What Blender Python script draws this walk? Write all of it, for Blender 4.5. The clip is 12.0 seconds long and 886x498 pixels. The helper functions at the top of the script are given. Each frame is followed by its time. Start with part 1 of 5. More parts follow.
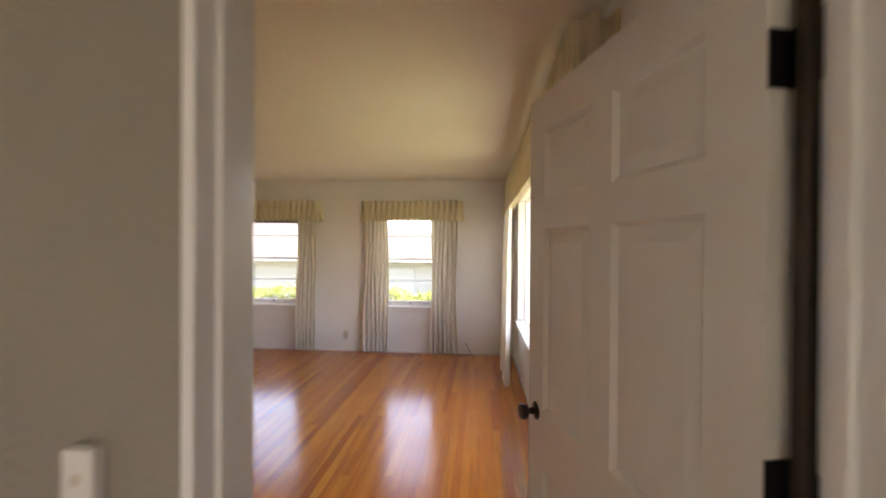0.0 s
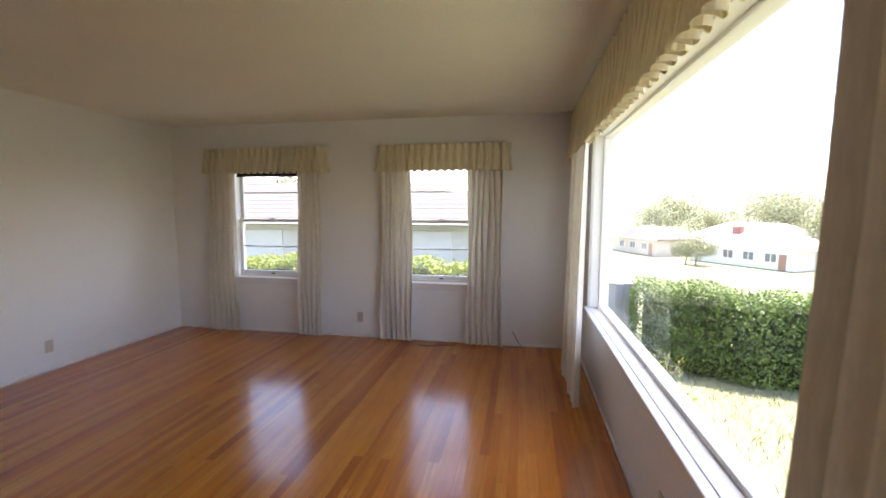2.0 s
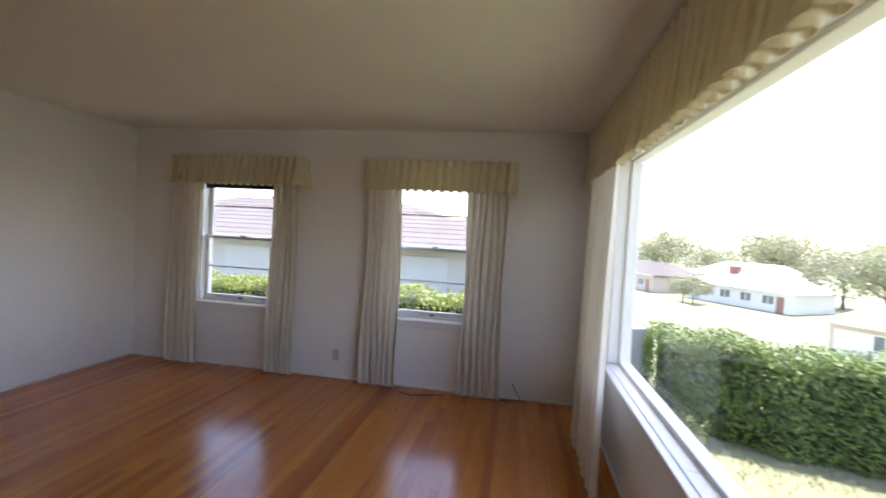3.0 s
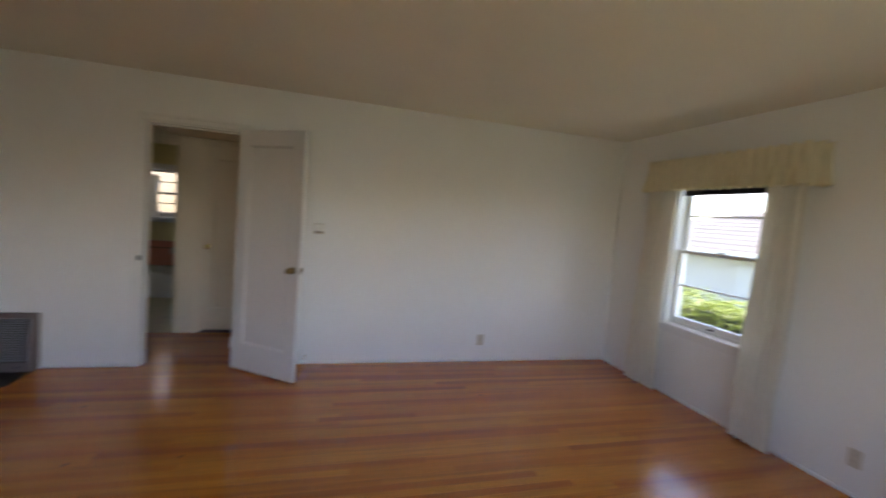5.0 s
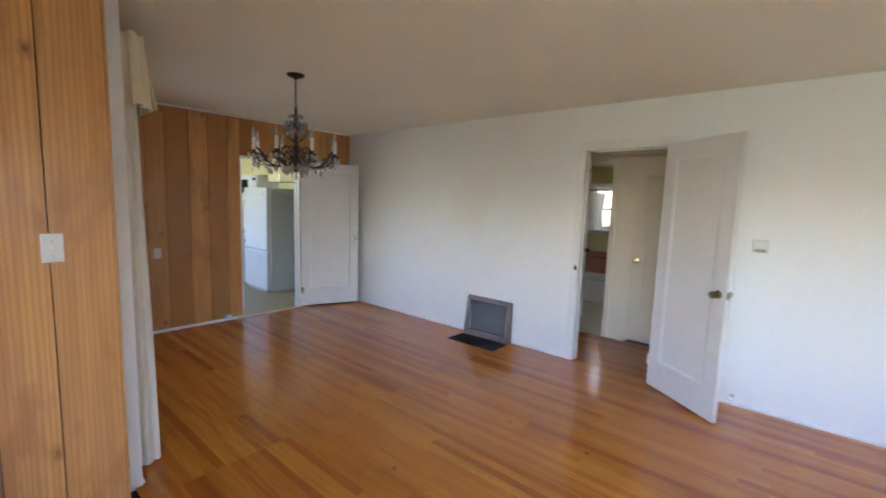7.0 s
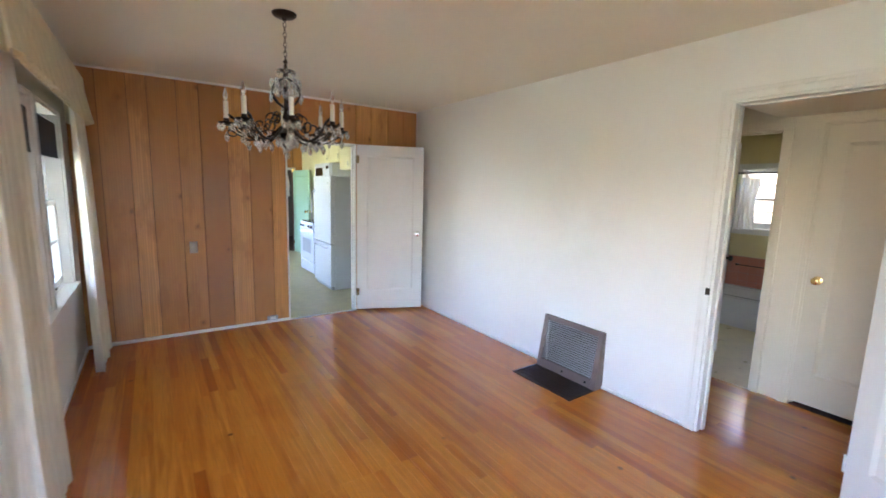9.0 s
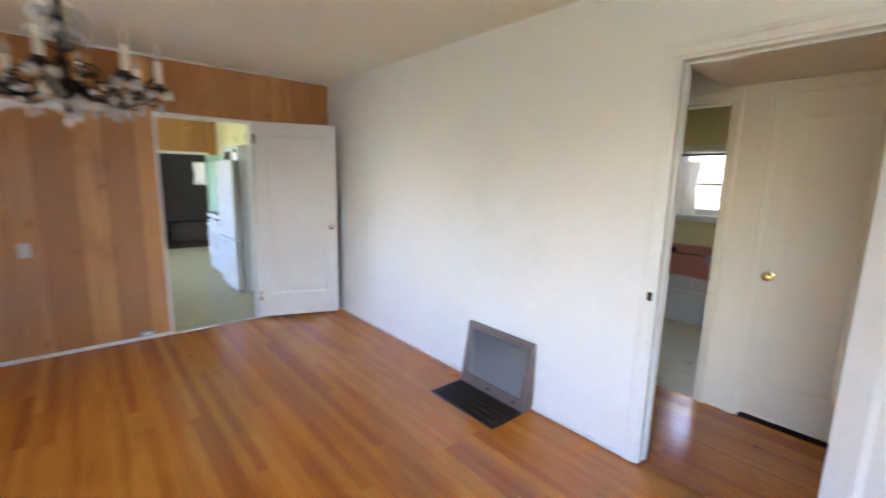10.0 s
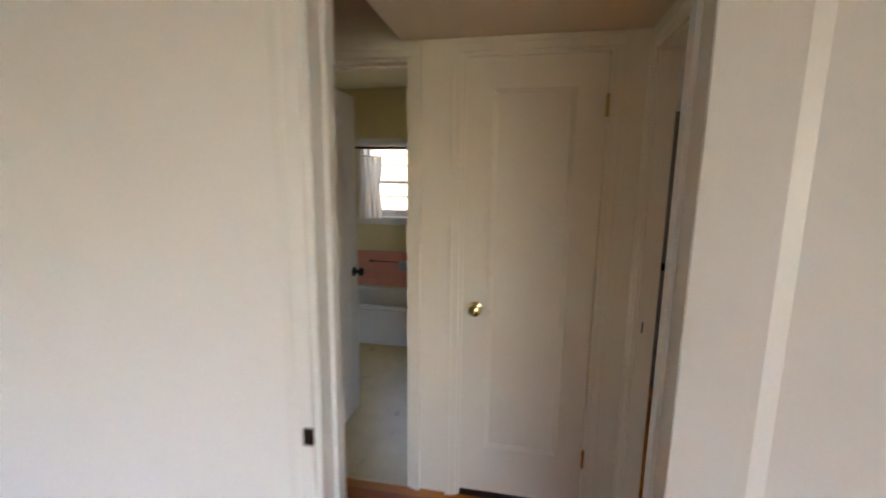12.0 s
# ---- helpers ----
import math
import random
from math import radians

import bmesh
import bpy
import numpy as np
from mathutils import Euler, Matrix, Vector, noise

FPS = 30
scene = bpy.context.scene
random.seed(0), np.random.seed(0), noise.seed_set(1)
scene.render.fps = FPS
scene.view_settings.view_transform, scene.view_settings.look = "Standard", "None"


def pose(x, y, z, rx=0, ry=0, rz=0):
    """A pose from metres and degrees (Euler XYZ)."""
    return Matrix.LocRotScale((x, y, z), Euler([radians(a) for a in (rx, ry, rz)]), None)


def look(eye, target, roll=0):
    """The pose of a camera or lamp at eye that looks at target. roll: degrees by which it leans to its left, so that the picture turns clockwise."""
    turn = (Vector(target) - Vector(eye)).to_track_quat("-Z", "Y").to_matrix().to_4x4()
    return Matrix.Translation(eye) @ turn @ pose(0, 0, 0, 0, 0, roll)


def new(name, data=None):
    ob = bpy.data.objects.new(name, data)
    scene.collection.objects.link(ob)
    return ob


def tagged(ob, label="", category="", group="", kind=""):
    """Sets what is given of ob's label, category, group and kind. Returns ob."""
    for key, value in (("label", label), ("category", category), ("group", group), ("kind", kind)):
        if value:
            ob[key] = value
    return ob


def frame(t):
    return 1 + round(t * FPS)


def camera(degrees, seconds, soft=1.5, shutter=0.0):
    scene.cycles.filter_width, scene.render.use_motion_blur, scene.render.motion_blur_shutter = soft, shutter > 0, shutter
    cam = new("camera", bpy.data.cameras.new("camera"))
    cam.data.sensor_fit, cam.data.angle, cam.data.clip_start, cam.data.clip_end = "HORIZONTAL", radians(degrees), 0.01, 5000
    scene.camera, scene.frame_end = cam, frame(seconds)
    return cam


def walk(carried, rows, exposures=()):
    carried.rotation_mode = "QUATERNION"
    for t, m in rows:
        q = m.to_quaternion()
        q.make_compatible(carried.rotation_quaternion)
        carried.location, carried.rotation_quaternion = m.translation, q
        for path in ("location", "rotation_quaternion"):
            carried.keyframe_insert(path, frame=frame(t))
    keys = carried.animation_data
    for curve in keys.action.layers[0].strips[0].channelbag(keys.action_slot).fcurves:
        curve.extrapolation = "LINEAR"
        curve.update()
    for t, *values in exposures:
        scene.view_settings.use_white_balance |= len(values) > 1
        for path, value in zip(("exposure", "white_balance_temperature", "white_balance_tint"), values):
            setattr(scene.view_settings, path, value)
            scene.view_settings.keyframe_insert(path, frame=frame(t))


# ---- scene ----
cam = camera(92.7, 12.0, soft=1.7, shutter=0.5)
PATH = [
    (0, (0.209, 0.677, 1.538), (0.036, 2.67, 1.527), 0.4),
    (0.2, (0.202, 0.852, 1.563), (0.035, 2.842, 1.457), -0.7),
    (0.5, (0.198, 1.141, 1.528), (-0.065, 3.12, 1.411), 0.6),
    (1, (0.232, 1.557, 1.517), (-0.248, 3.491, 1.344), 0.8),
    (1.5, (0.124, 1.882, 1.507), (-0.299, 3.829, 1.335), 0.7),
    (2, (0.093, 2.138, 1.489), (-0.27, 4.096, 1.302), 0.1),
    (2.5, (0.099, 2.464, 1.502), (-0.193, 4.442, 1.465), 2.6),
    (2.7, (0.068, 2.571, 1.519), (-0.21, 4.55, 1.461), 2.9),
    (4.3, (-0.133, 3.452, 1.432), (-1.599, 4.811, 1.37), 5.7),
    (4.5, (-0.139, 3.47, 1.441), (-1.757, 4.642, 1.374), 5.9),
    (5, (-0.065, 3.545, 1.495), (-1.98, 4.09, 1.342), 4.7),
    (5.5, (0.008, 3.629, 1.549), (-1.972, 3.553, 1.275), 4.1),
    (6, (0.037, 3.784, 1.533), (-1.827, 3.103, 1.286), 4.0),
    (6.5, (-0.01, 3.816, 1.548), (-1.691, 2.764, 1.285), 3.0),
    (7, (-0.151, 3.726, 1.554), (-1.668, 2.443, 1.327), 1.9),
    (7.2, (-0.224, 3.697, 1.561), (-1.678, 2.343, 1.33), 1.8),
    (8.8, (-1.208, 3.323, 1.555), (-2.327, 1.69, 1.268), 2.3),
    (9, (-1.3, 3.252, 1.537), (-2.424, 1.622, 1.251), 1.6),
    (9.5, (-1.66, 3.122, 1.529), (-2.74, 1.464, 1.237), 1.1),
    (10, (-1.98, 2.958, 1.517), (-3.265, 1.462, 1.181), 1.3),
    (10.5, (-2.262, 2.727, 1.521), (-3.905, 1.636, 1.191), -0.2),
    (11, (-2.61, 2.619, 1.512), (-4.383, 1.74, 1.226), -0.2),
    (11.5, (-2.945, 2.565, 1.517), (-4.808, 1.906, 1.207), 1.1),
    (12, (-3.319, 2.531, 1.532), (-5.258, 2.165, 1.209), 0.7),
]
EXPOSURES = [(0.0, 3.42, 8300, 30), (0.5, 3.43, 9000, 34), (1.0, 3.43, 8300, 27), (1.5, 3.27, 7700, 25), (2.0, 2.92, 7200, 27), (2.5, 2.62, 6800, 28), (2.8, 2.58, 6750, 27), (4.3, 2.7, 6650, 26),
             (5.0, 2.88, 6850, 23), (5.5, 3.32, 6700, 26), (6.5, 3.94, 6250, 20), (7.2, 4.28, 6100, 20), (8.8, 4.85, 6100, 20), (9.8, 4.84, 6100, 20), (11.0, 4.75, 6250, 20), (11.5, 4.72, 6350, 21), (12.0, 4.45, 6600, 23)]
walk(cam, [(t, look(eye, target, roll)) for t, eye, target, roll in PATH], exposures=EXPOSURES)

# ---- world, sun, exposure ----
SUN_EL, SUN_AZ = radians(72), radians(50)
world = bpy.data.worlds.new("daylight")
scene.world = world
world.use_nodes = True
wn = world.node_tree
sky = wn.nodes.new("ShaderNodeTexSky")
sky.sky_type = "NISHITA"
sky.sun_disc = False
sky.sun_elevation, sky.sun_rotation = SUN_EL, SUN_AZ
wn.links.new(sky.outputs[0], wn.nodes["Background"].inputs[0])
wn.nodes["Background"].inputs[1].default_value = 0.15
sun = new("sun", bpy.data.lights.new("sun", "SUN"))
sun.data.energy, sun.data.angle, sun.data.color = 3.4, radians(0.6), (1.0, 0.95, 0.88)
sun.matrix_world = look((0, 0, 0), (-math.sin(SUN_AZ) * math.cos(SUN_EL), -math.cos(SUN_AZ) * math.cos(SUN_EL), -math.sin(SUN_EL)))


# ---- materials ----
def nodes_of(name):
    m = bpy.data.materials.new(name)
    m.use_nodes = True
    t = m.node_tree
    return m, t, t.nodes["Principled BSDF"]


def add(t, kind, **values):
    n = t.nodes.new("ShaderNode" + kind)
    for key, value in values.items():
        n.inputs[key.replace("_", " ")].default_value = value
    return n


def mixed(t, factor, a, b, blend="MIX"):
    n = t.nodes.new("ShaderNodeMix")
    n.data_type, n.blend_type = "RGBA", blend
    for socket, value in ((n.inputs[0], factor), (n.inputs[6], a), (n.inputs[7], b)):
        if hasattr(value, "is_linked"):
            t.links.new(value, socket)
        elif isinstance(value, (int, float)):
            socket.default_value = value
        else:
            socket.default_value = (*value, 1)
    return n.outputs[2]


def ramp(t, source, lo, hi, a=(0, 0, 0), b=(1, 1, 1)):
    n = t.nodes.new("ShaderNodeValToRGB")
    n.color_ramp.elements[0].position, n.color_ramp.elements[1].position = lo, hi
    n.color_ramp.elements[0].color, n.color_ramp.elements[1].color = (*a, 1), (*b, 1)
    t.links.new(source, n.inputs[0])
    return n.outputs[0]


def place(t, scale=(1, 1, 1)):
    c = t.nodes.new("ShaderNodeTexCoord")
    m = t.nodes.new("ShaderNodeMapping")
    m.inputs["Scale"].default_value = scale
    t.links.new(c.outputs["Object"], m.inputs[0])
    return m.outputs[0]


def world_place(t, scale=(1, 1, 1)):
    g = t.nodes.new("ShaderNodeNewGeometry")
    m = t.nodes.new("ShaderNodeMapping")
    m.inputs["Scale"].default_value = scale
    t.links.new(g.outputs["Position"], m.inputs[0])
    return m.outputs[0]


def noisy(t, where, scale, detail=4.0, rough=0.6):
    n = add(t, "TexNoise", Scale=scale, Detail=detail, Roughness=rough)
    t.links.new(where, n.inputs["Vector"])
    return n.outputs["Fac"]


def relief(t, p, source, strength, distance):
    b = add(t, "Bump", Strength=strength, Distance=distance)
    t.links.new(source, b.inputs["Height"])
    t.links.new(b.outputs[0], p.inputs["Normal"])


def plain(name, colour, rough=0.5, metal=0.0, vary=0.12, grain=30.0, patch=1.5, bump=0.1, depth=0.002, world_space=False):
    """A surface with fine grain and broad, faint patches."""
    m, t, p = nodes_of(name)
    where = world_place(t) if world_space else place(t)
    broad, fine = noisy(t, where, patch, 3.0), noisy(t, where, grain, 5.0)
    dark = tuple(c * (1 - vary) for c in colour)
    light = tuple(min(1, c * (1 + vary * 0.5)) for c in colour)
    c1 = mixed(t, ramp(t, broad, 0.3, 0.7), dark, light)
    c2 = mixed(t, 0.25, c1, ramp(t, fine, 0.3, 0.7, dark, light))
    t.links.new(c2, p.inputs["Base Color"])
    rr = add(t, "MapRange", From_Min=0.3, From_Max=0.7, To_Min=max(0.03, rough - 0.03), To_Max=min(1, rough + 0.03))
    t.links.new(broad, rr.inputs[0])
    t.links.new(rr.outputs[0], p.inputs["Roughness"])
    p.inputs["Metallic"].default_value = metal
    if bump:
        relief(t, p, fine, bump, depth)
    return m


def wood_floor(name, island):
    """Honey-coloured, varnished strip boards; every board has its own tone."""
    m, t, p = nodes_of(name)
    if island:
        r = t.nodes.new("ShaderNodeNewGeometry").outputs["Random Per Island"]
    else:
        r = t.nodes.new("ShaderNodeObjectInfo").outputs["Random"]
    tone = t.nodes.new("ShaderNodeValToRGB")
    e = tone.color_ramp.elements
    e[0].position, e[0].color = 0.0, (0.40, 0.108, 0.013, 1)
    e[1].position, e[1].color = 1.0, (0.74, 0.282, 0.035, 1)
    e.new(0.12).color = (0.51, 0.152, 0.017, 1)
    e.new(0.28).color = (0.59, 0.188, 0.021, 1)
    e.new(0.65).color = (0.65, 0.220, 0.025, 1)
    t.links.new(r, tone.inputs[0])
    where = world_place(t, (1, 1, 1))
    shift = t.nodes.new("ShaderNodeVectorMath")
    shift.operation = "ADD"
    t.links.new(where, shift.inputs[0])
    comb = t.nodes.new("ShaderNodeCombineXYZ")
    mul = t.nodes.new("ShaderNodeMath")
    mul.operation, mul.inputs[1].default_value = "MULTIPLY", 37.0
    t.links.new(r, mul.inputs[0])
    t.links.new(mul.outputs[0], comb.inputs[1])
    t.links.new(comb.outputs[0], shift.inputs[1])
    stretch = t.nodes.new("ShaderNodeMapping")
    stretch.inputs["Scale"].default_value = (38, 1.6, 10)
    t.links.new(shift.outputs[0], stretch.inputs[0])
    grain = noisy(t, stretch.outputs[0], 2.2, 6.0, 0.65)
    c = mixed(t, ramp(t, grain, 0.35, 0.75), tone.outputs[0], mixed(t, 0.40, tone.outputs[0], (0.19, 0.05, 0.010)))
    # long reddish streaks that run over several boards
    lane = t.nodes.new("ShaderNodeMapping")
    lane.inputs["Scale"].default_value = (8.5, 0.36, 1)
    t.links.new(where, lane.inputs[0])
    c = mixed(t, ramp(t, noisy(t, lane.outputs[0], 1.3, 4.0, 0.65), 0.52, 0.62, (0, 0, 0), (0.50, 0.50, 0.50)), c, (0.30, 0.074, 0.010))
    # worn, darker traffic stains of irregular outline
    worn = noisy(t, where, 1.1, 4.0, 0.7)
    c = mixed(t, ramp(t, worn, 0.54, 0.80, (0, 0, 0), (0.40, 0.40, 0.40)), c, (0.26, 0.072, 0.012))
    # a few small dark dents and burn marks
    dent = add(t, "TexVoronoi", Scale=1.25, Randomness=1.0)
    dent.voronoi_dimensions = "2D"
    t.links.new(where, dent.inputs["Vector"])
    pick = t.nodes.new("ShaderNodeSeparateColor")
    t.links.new(dent.outputs["Color"], pick.inputs[0])
    mark = mixed(t, 1.0, ramp(t, dent.outputs["Distance"], 0.012, 0.024, (0.8, 0.8, 0.8), (0, 0, 0)), ramp(t, pick.outputs[0], 0.60, 0.62), "MULTIPLY")
    c = mixed(t, mark, c, (0.10, 0.034, 0.010))
    t.links.new(c, p.inputs["Base Color"])
    rr = add(t, "MapRange", From_Min=0.3, From_Max=0.75, To_Min=0.17, To_Max=0.24)
    t.links.new(noisy(t, where, 2.0, 2.0, 0.5), rr.inputs[0])
    t.links.new(rr.outputs[0], p.inputs["Roughness"])
    p.inputs["Coat Weight"].default_value = 0.15
    p.inputs["Coat Roughness"].default_value = 0.12
    relief(t, p, mixed(t, 0.7, grain, noisy(t, where, 4.0, 2.0)), 0.035, 0.002)
    return m


def pine(name):
    """Knotty pine boards, clear-varnished, redder above and paler below about 1.05 m."""
    m, t, p = nodes_of(name)
    r = t.nodes.new("ShaderNodeObjectInfo").outputs["Random"]
    tone = t.nodes.new("ShaderNodeValToRGB")
    e = tone.color_ramp.elements
    e[0].color, e[1].color = (0.26, 0.080, 0.016, 1), (0.80, 0.390, 0.108, 1)
    t.links.new(r, tone.inputs[0])
    where = place(t, (14, 14, 0.8))
    wob = t.nodes.new("ShaderNodeVectorMath")
    wob.operation = "ADD"
    mul = t.nodes.new("ShaderNodeVectorMath")
    mul.operation = "SCALE"
    mul.inputs["Scale"].default_value = 60.0
    comb = t.nodes.new("ShaderNodeCombineXYZ")
    t.links.new(r, comb.inputs[0])
    t.links.new(r, comb.inputs[2])
    t.links.new(comb.outputs[0], mul.inputs[0])
    t.links.new(where, wob.inputs[0])
    t.links.new(mul.outputs[0], wob.inputs[1])
    grain = noisy(t, wob.outputs[0], 1.6, 6.0, 0.6)
    c = mixed(t, ramp(t, grain, 0.35, 0.75, (0, 0, 0), (0.75, 0.75, 0.75)), tone.outputs[0], (0.30, 0.105, 0.032))
    # broad cathedral figure along the board
    fig = add(t, "TexWave", Scale=1.1, Distortion=7.0, Detail=3.0)
    fig.inputs["Detail Scale"].default_value = 0.7
    t.links.new(wob.outputs[0], fig.inputs["Vector"])
    c = mixed(t, ramp(t, fig.outputs["Fac"], 0.35, 0.95, (0, 0, 0), (0.5, 0.5, 0.5)), c, (0.34, 0.105, 0.028))
    # knots: small dark cores with a reddish ring
    kp = t.nodes.new("ShaderNodeSeparateXYZ")
    t.links.new(place(t), kp.inputs[0])
    k2 = t.nodes.new("ShaderNodeCombineXYZ")
    t.links.new(kp.outputs[0], k2.inputs[0])
    squash = t.nodes.new("ShaderNodeMath")
    squash.operation, squash.inputs[1].default_value = "MULTIPLY", 0.72
    t.links.new(kp.outputs[2], squash.inputs[0])
    t.links.new(squash.outputs[0], k2.inputs[1])
    off = t.nodes.new("ShaderNodeCombineXYZ")
    far = t.nodes.new("ShaderNodeMath")
    far.operation, far.inputs[1].default_value = "MULTIPLY", 57.0
    t.links.new(r, far.inputs[0])
    t.links.new(far.outputs[0], off.inputs[1])
    ks = t.nodes.new("ShaderNodeVectorMath")
    ks.operation = "ADD"
    t.links.new(k2.outputs[0], ks.inputs[0])
    t.links.new(off.outputs[0], ks.inputs[1])
    rag = add(t, "TexNoise", Scale=22.0, Detail=3.0)
    t.links.new(ks.outputs[0], rag.inputs["Vector"])
    small = t.nodes.new("ShaderNodeVectorMath")
    small.operation = "SCALE"
    small.inputs["Scale"].default_value = 0.035
    t.links.new(rag.outputs["Color"], small.inputs[0])
    kr = t.nodes.new("ShaderNodeVectorMath")
    kr.operation = "ADD"
    t.links.new(ks.outputs[0], kr.inputs[0])
    t.links.new(small.outputs[0], kr.inputs[1])
    v = add(t, "TexVoronoi", Scale=3.1, Randomness=1.0)
    v.voronoi_dimensions = "2D"
    pick = t.nodes.new("ShaderNodeSeparateColor")
    t.links.new(v.outputs["Color"], pick.inputs[0])
    some = ramp(t, pick.outputs[0], 0.52, 0.54)
    t.links.new(kr.outputs[0], v.inputs["Vector"])
    d = v.outputs["Distance"]
    c = mixed(t, mixed(t, 1.0, ramp(t, d, 0.035, 0.115, (0.75, 0.75, 0.75), (0, 0, 0)), some, "MULTIPLY"), c, (0.24, 0.055, 0.013))
    c = mixed(t, mixed(t, 1.0, ramp(t, d, 0.022, 0.046, (0.95, 0.95, 0.95), (0, 0, 0)), some, "MULTIPLY"), c, (0.05, 0.014, 0.005))
    c = mixed(t, ramp(t, noisy(t, world_place(t, (3, 3, 0.9)), 1.7, 4.0), 0.52, 0.60, (0, 0, 0), (0.62, 0.62, 0.62)), c, (0.28, 0.080, 0.022))
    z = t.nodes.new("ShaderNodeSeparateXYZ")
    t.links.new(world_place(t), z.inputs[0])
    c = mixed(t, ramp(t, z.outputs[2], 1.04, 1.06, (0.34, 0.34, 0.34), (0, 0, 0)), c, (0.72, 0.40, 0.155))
    t.links.new(c, p.inputs["Base Color"])
    p.inputs["Roughness"].default_value = 0.27
    relief(t, p, grain, 0.12, 0.002)
    return m


def pane_glass(name="window_glass"):
    m = bpy.data.materials.new(name)
    m.use_nodes = True
    t = m.node_tree
    t.nodes.remove(t.nodes["Principled BSDF"])
    clear = t.nodes.new("ShaderNodeBsdfTransparent")
    clear.inputs[0].default_value = (0.97, 0.985, 0.98, 1)
    shine = t.nodes.new("ShaderNodeBsdfGlossy")
    shine.inputs["Roughness"].default_value = 0.02
    f = t.nodes.new("ShaderNodeLayerWeight")
    f.inputs[0].default_value = 0.5
    steep = t.nodes.new("ShaderNodeMath")
    steep.operation, steep.inputs[1].default_value = "POWER", 5.0
    t.links.new(f.outputs["Facing"], steep.inputs[0])
    gloss = add(t, "MapRange", To_Min=0.03, To_Max=0.3)
    t.links.new(steep.outputs[0], gloss.inputs[0])
    mx = t.nodes.new("ShaderNodeMixShader")
    t.links.new(gloss.outputs[0], mx.inputs[0])
    t.links.new(clear.outputs[0], mx.inputs[1])
    t.links.new(shine.outputs[0], mx.inputs[2])
    t.links.new(mx.outputs[0], t.nodes["Material Output"].inputs[0])
    return m


def cloth(name, colour, through_part=0.35, weave=260.0):
    m, t, p = nodes_of(name)
    where = place(t)
    fine = noisy(t, where, weave, 3.0)
    slub = noisy(t, place(t, (40, 40, 3)), 3.0, 4.0)
    c = mixed(t, ramp(t, slub, 0.3, 0.7), tuple(0.86 * q for q in colour), colour)
    t.links.new(c, p.inputs["Base Color"])
    p.inputs["Roughness"].default_value = 0.9
    relief(t, p, fine, 0.25, 0.001)
    tr = t.nodes.new("ShaderNodeBsdfTranslucent")
    t.links.new(c, tr.inputs[0])
    mx = t.nodes.new("ShaderNodeMixShader")
    mx.inputs[0].default_value = through_part
    t.links.new(p.outputs[0], mx.inputs[1])
    t.links.new(tr.outputs[0], mx.inputs[2])
    t.links.new(mx.outputs[0], t.nodes["Material Output"].inputs[0])
    return m


def leafy(name, dark, light):
    m, t, p = nodes_of(name)
    r = t.nodes.new("ShaderNodeNewGeometry").outputs["Random Per Island"]
    c = mixed(t, r, dark, light)
    broad = noisy(t, world_place(t), 2.2, 3.0)
    c = mixed(t, ramp(t, broad, 0.35, 0.7, (0, 0, 0), (0.5, 0.5, 0.5)), c, dark)
    t.links.new(c, p.inputs["Base Color"])
    p.inputs["Roughness"].default_value = 0.45
    tr = t.nodes.new("ShaderNodeBsdfTranslucent")
    t.links.new(c, tr.inputs[0])
    mx = t.nodes.new("ShaderNodeMixShader")
    mx.inputs[0].default_value = 0.3
    t.links.new(p.outputs[0], mx.inputs[1])
    t.links.new(tr.outputs[0], mx.inputs[2])
    t.links.new(mx.outputs[0], t.nodes["Material Output"].inputs[0])
    return m


def crystal(name):
    m, t, p = nodes_of(name)
    p.inputs["Base Color"].default_value = (0.98, 0.98, 0.97, 1)
    p.inputs["Roughness"].default_value = 0.02
    p.inputs["IOR"].default_value = 1.55
    p.inputs["Transmission Weight"].default_value = 0.80
    return m


WALL = plain("wall_paint", (0.86, 0.85, 0.825), 0.55, vary=0.035, grain=90, patch=0.9, bump=0.16, depth=0.003)
def stained_wall(name):
    """White wall paint with a faint soot smudge above the warm-air register."""
    m = WALL.copy()
    m.name = name
    t = m.node_tree
    p = t.nodes["Principled BSDF"]
    was = p.inputs["Base Color"].links[0].from_socket
    g = t.nodes.new("ShaderNodeNewGeometry")
    far = t.nodes.new("ShaderNodeVectorMath")
    far.operation = "DISTANCE"
    far.inputs[1].default_value = (-4.157, 0.95, 1.35)
    t.links.new(g.outputs["Position"], far.inputs[0])
    mask = mixed(t, 1.0, ramp(t, far.outputs["Value"], 0.1, 0.75, (0.28, 0.28, 0.28), (0, 0, 0)), ramp(t, noisy(t, world_place(t), 2.0, 4.0), 0.35, 0.65), "MULTIPLY")
    t.links.new(mixed(t, mask, was, (0.62, 0.60, 0.56)), p.inputs["Base Color"])
    return m


HALLP = plain("cream_hall_paint", (0.90, 0.78, 0.61), 0.5, vary=0.05, grain=60, patch=1.2, bump=0.08)
WALLW = stained_wall("west_wall_paint")
CEIL = plain("ceiling_texture", (0.86, 0.835, 0.715), 0.85, vary=0.05, grain=70, patch=0.7, bump=0.65, depth=0.006)
TRIM = plain("trim_paint", (0.82, 0.81, 0.78), 0.3, vary=0.04, grain=25, patch=3, bump=0.06)
DOORP = plain("door_paint", (0.80, 0.785, 0.76), 0.32, vary=0.04, grain=22, patch=2.5, bump=0.07)
# grey-brown puts the shade of a backlit door into its colour
BACKLITDOOR = plain("backlit_door_shade", (0.27, 0.25, 0.22), 0.45, vary=0.06, grain=22, patch=2.5, bump=0.07)
FRONTP = plain("front_door_paint", (0.68, 0.64, 0.58), 0.4, vary=0.05, grain=22, patch=2.5, bump=0.07)
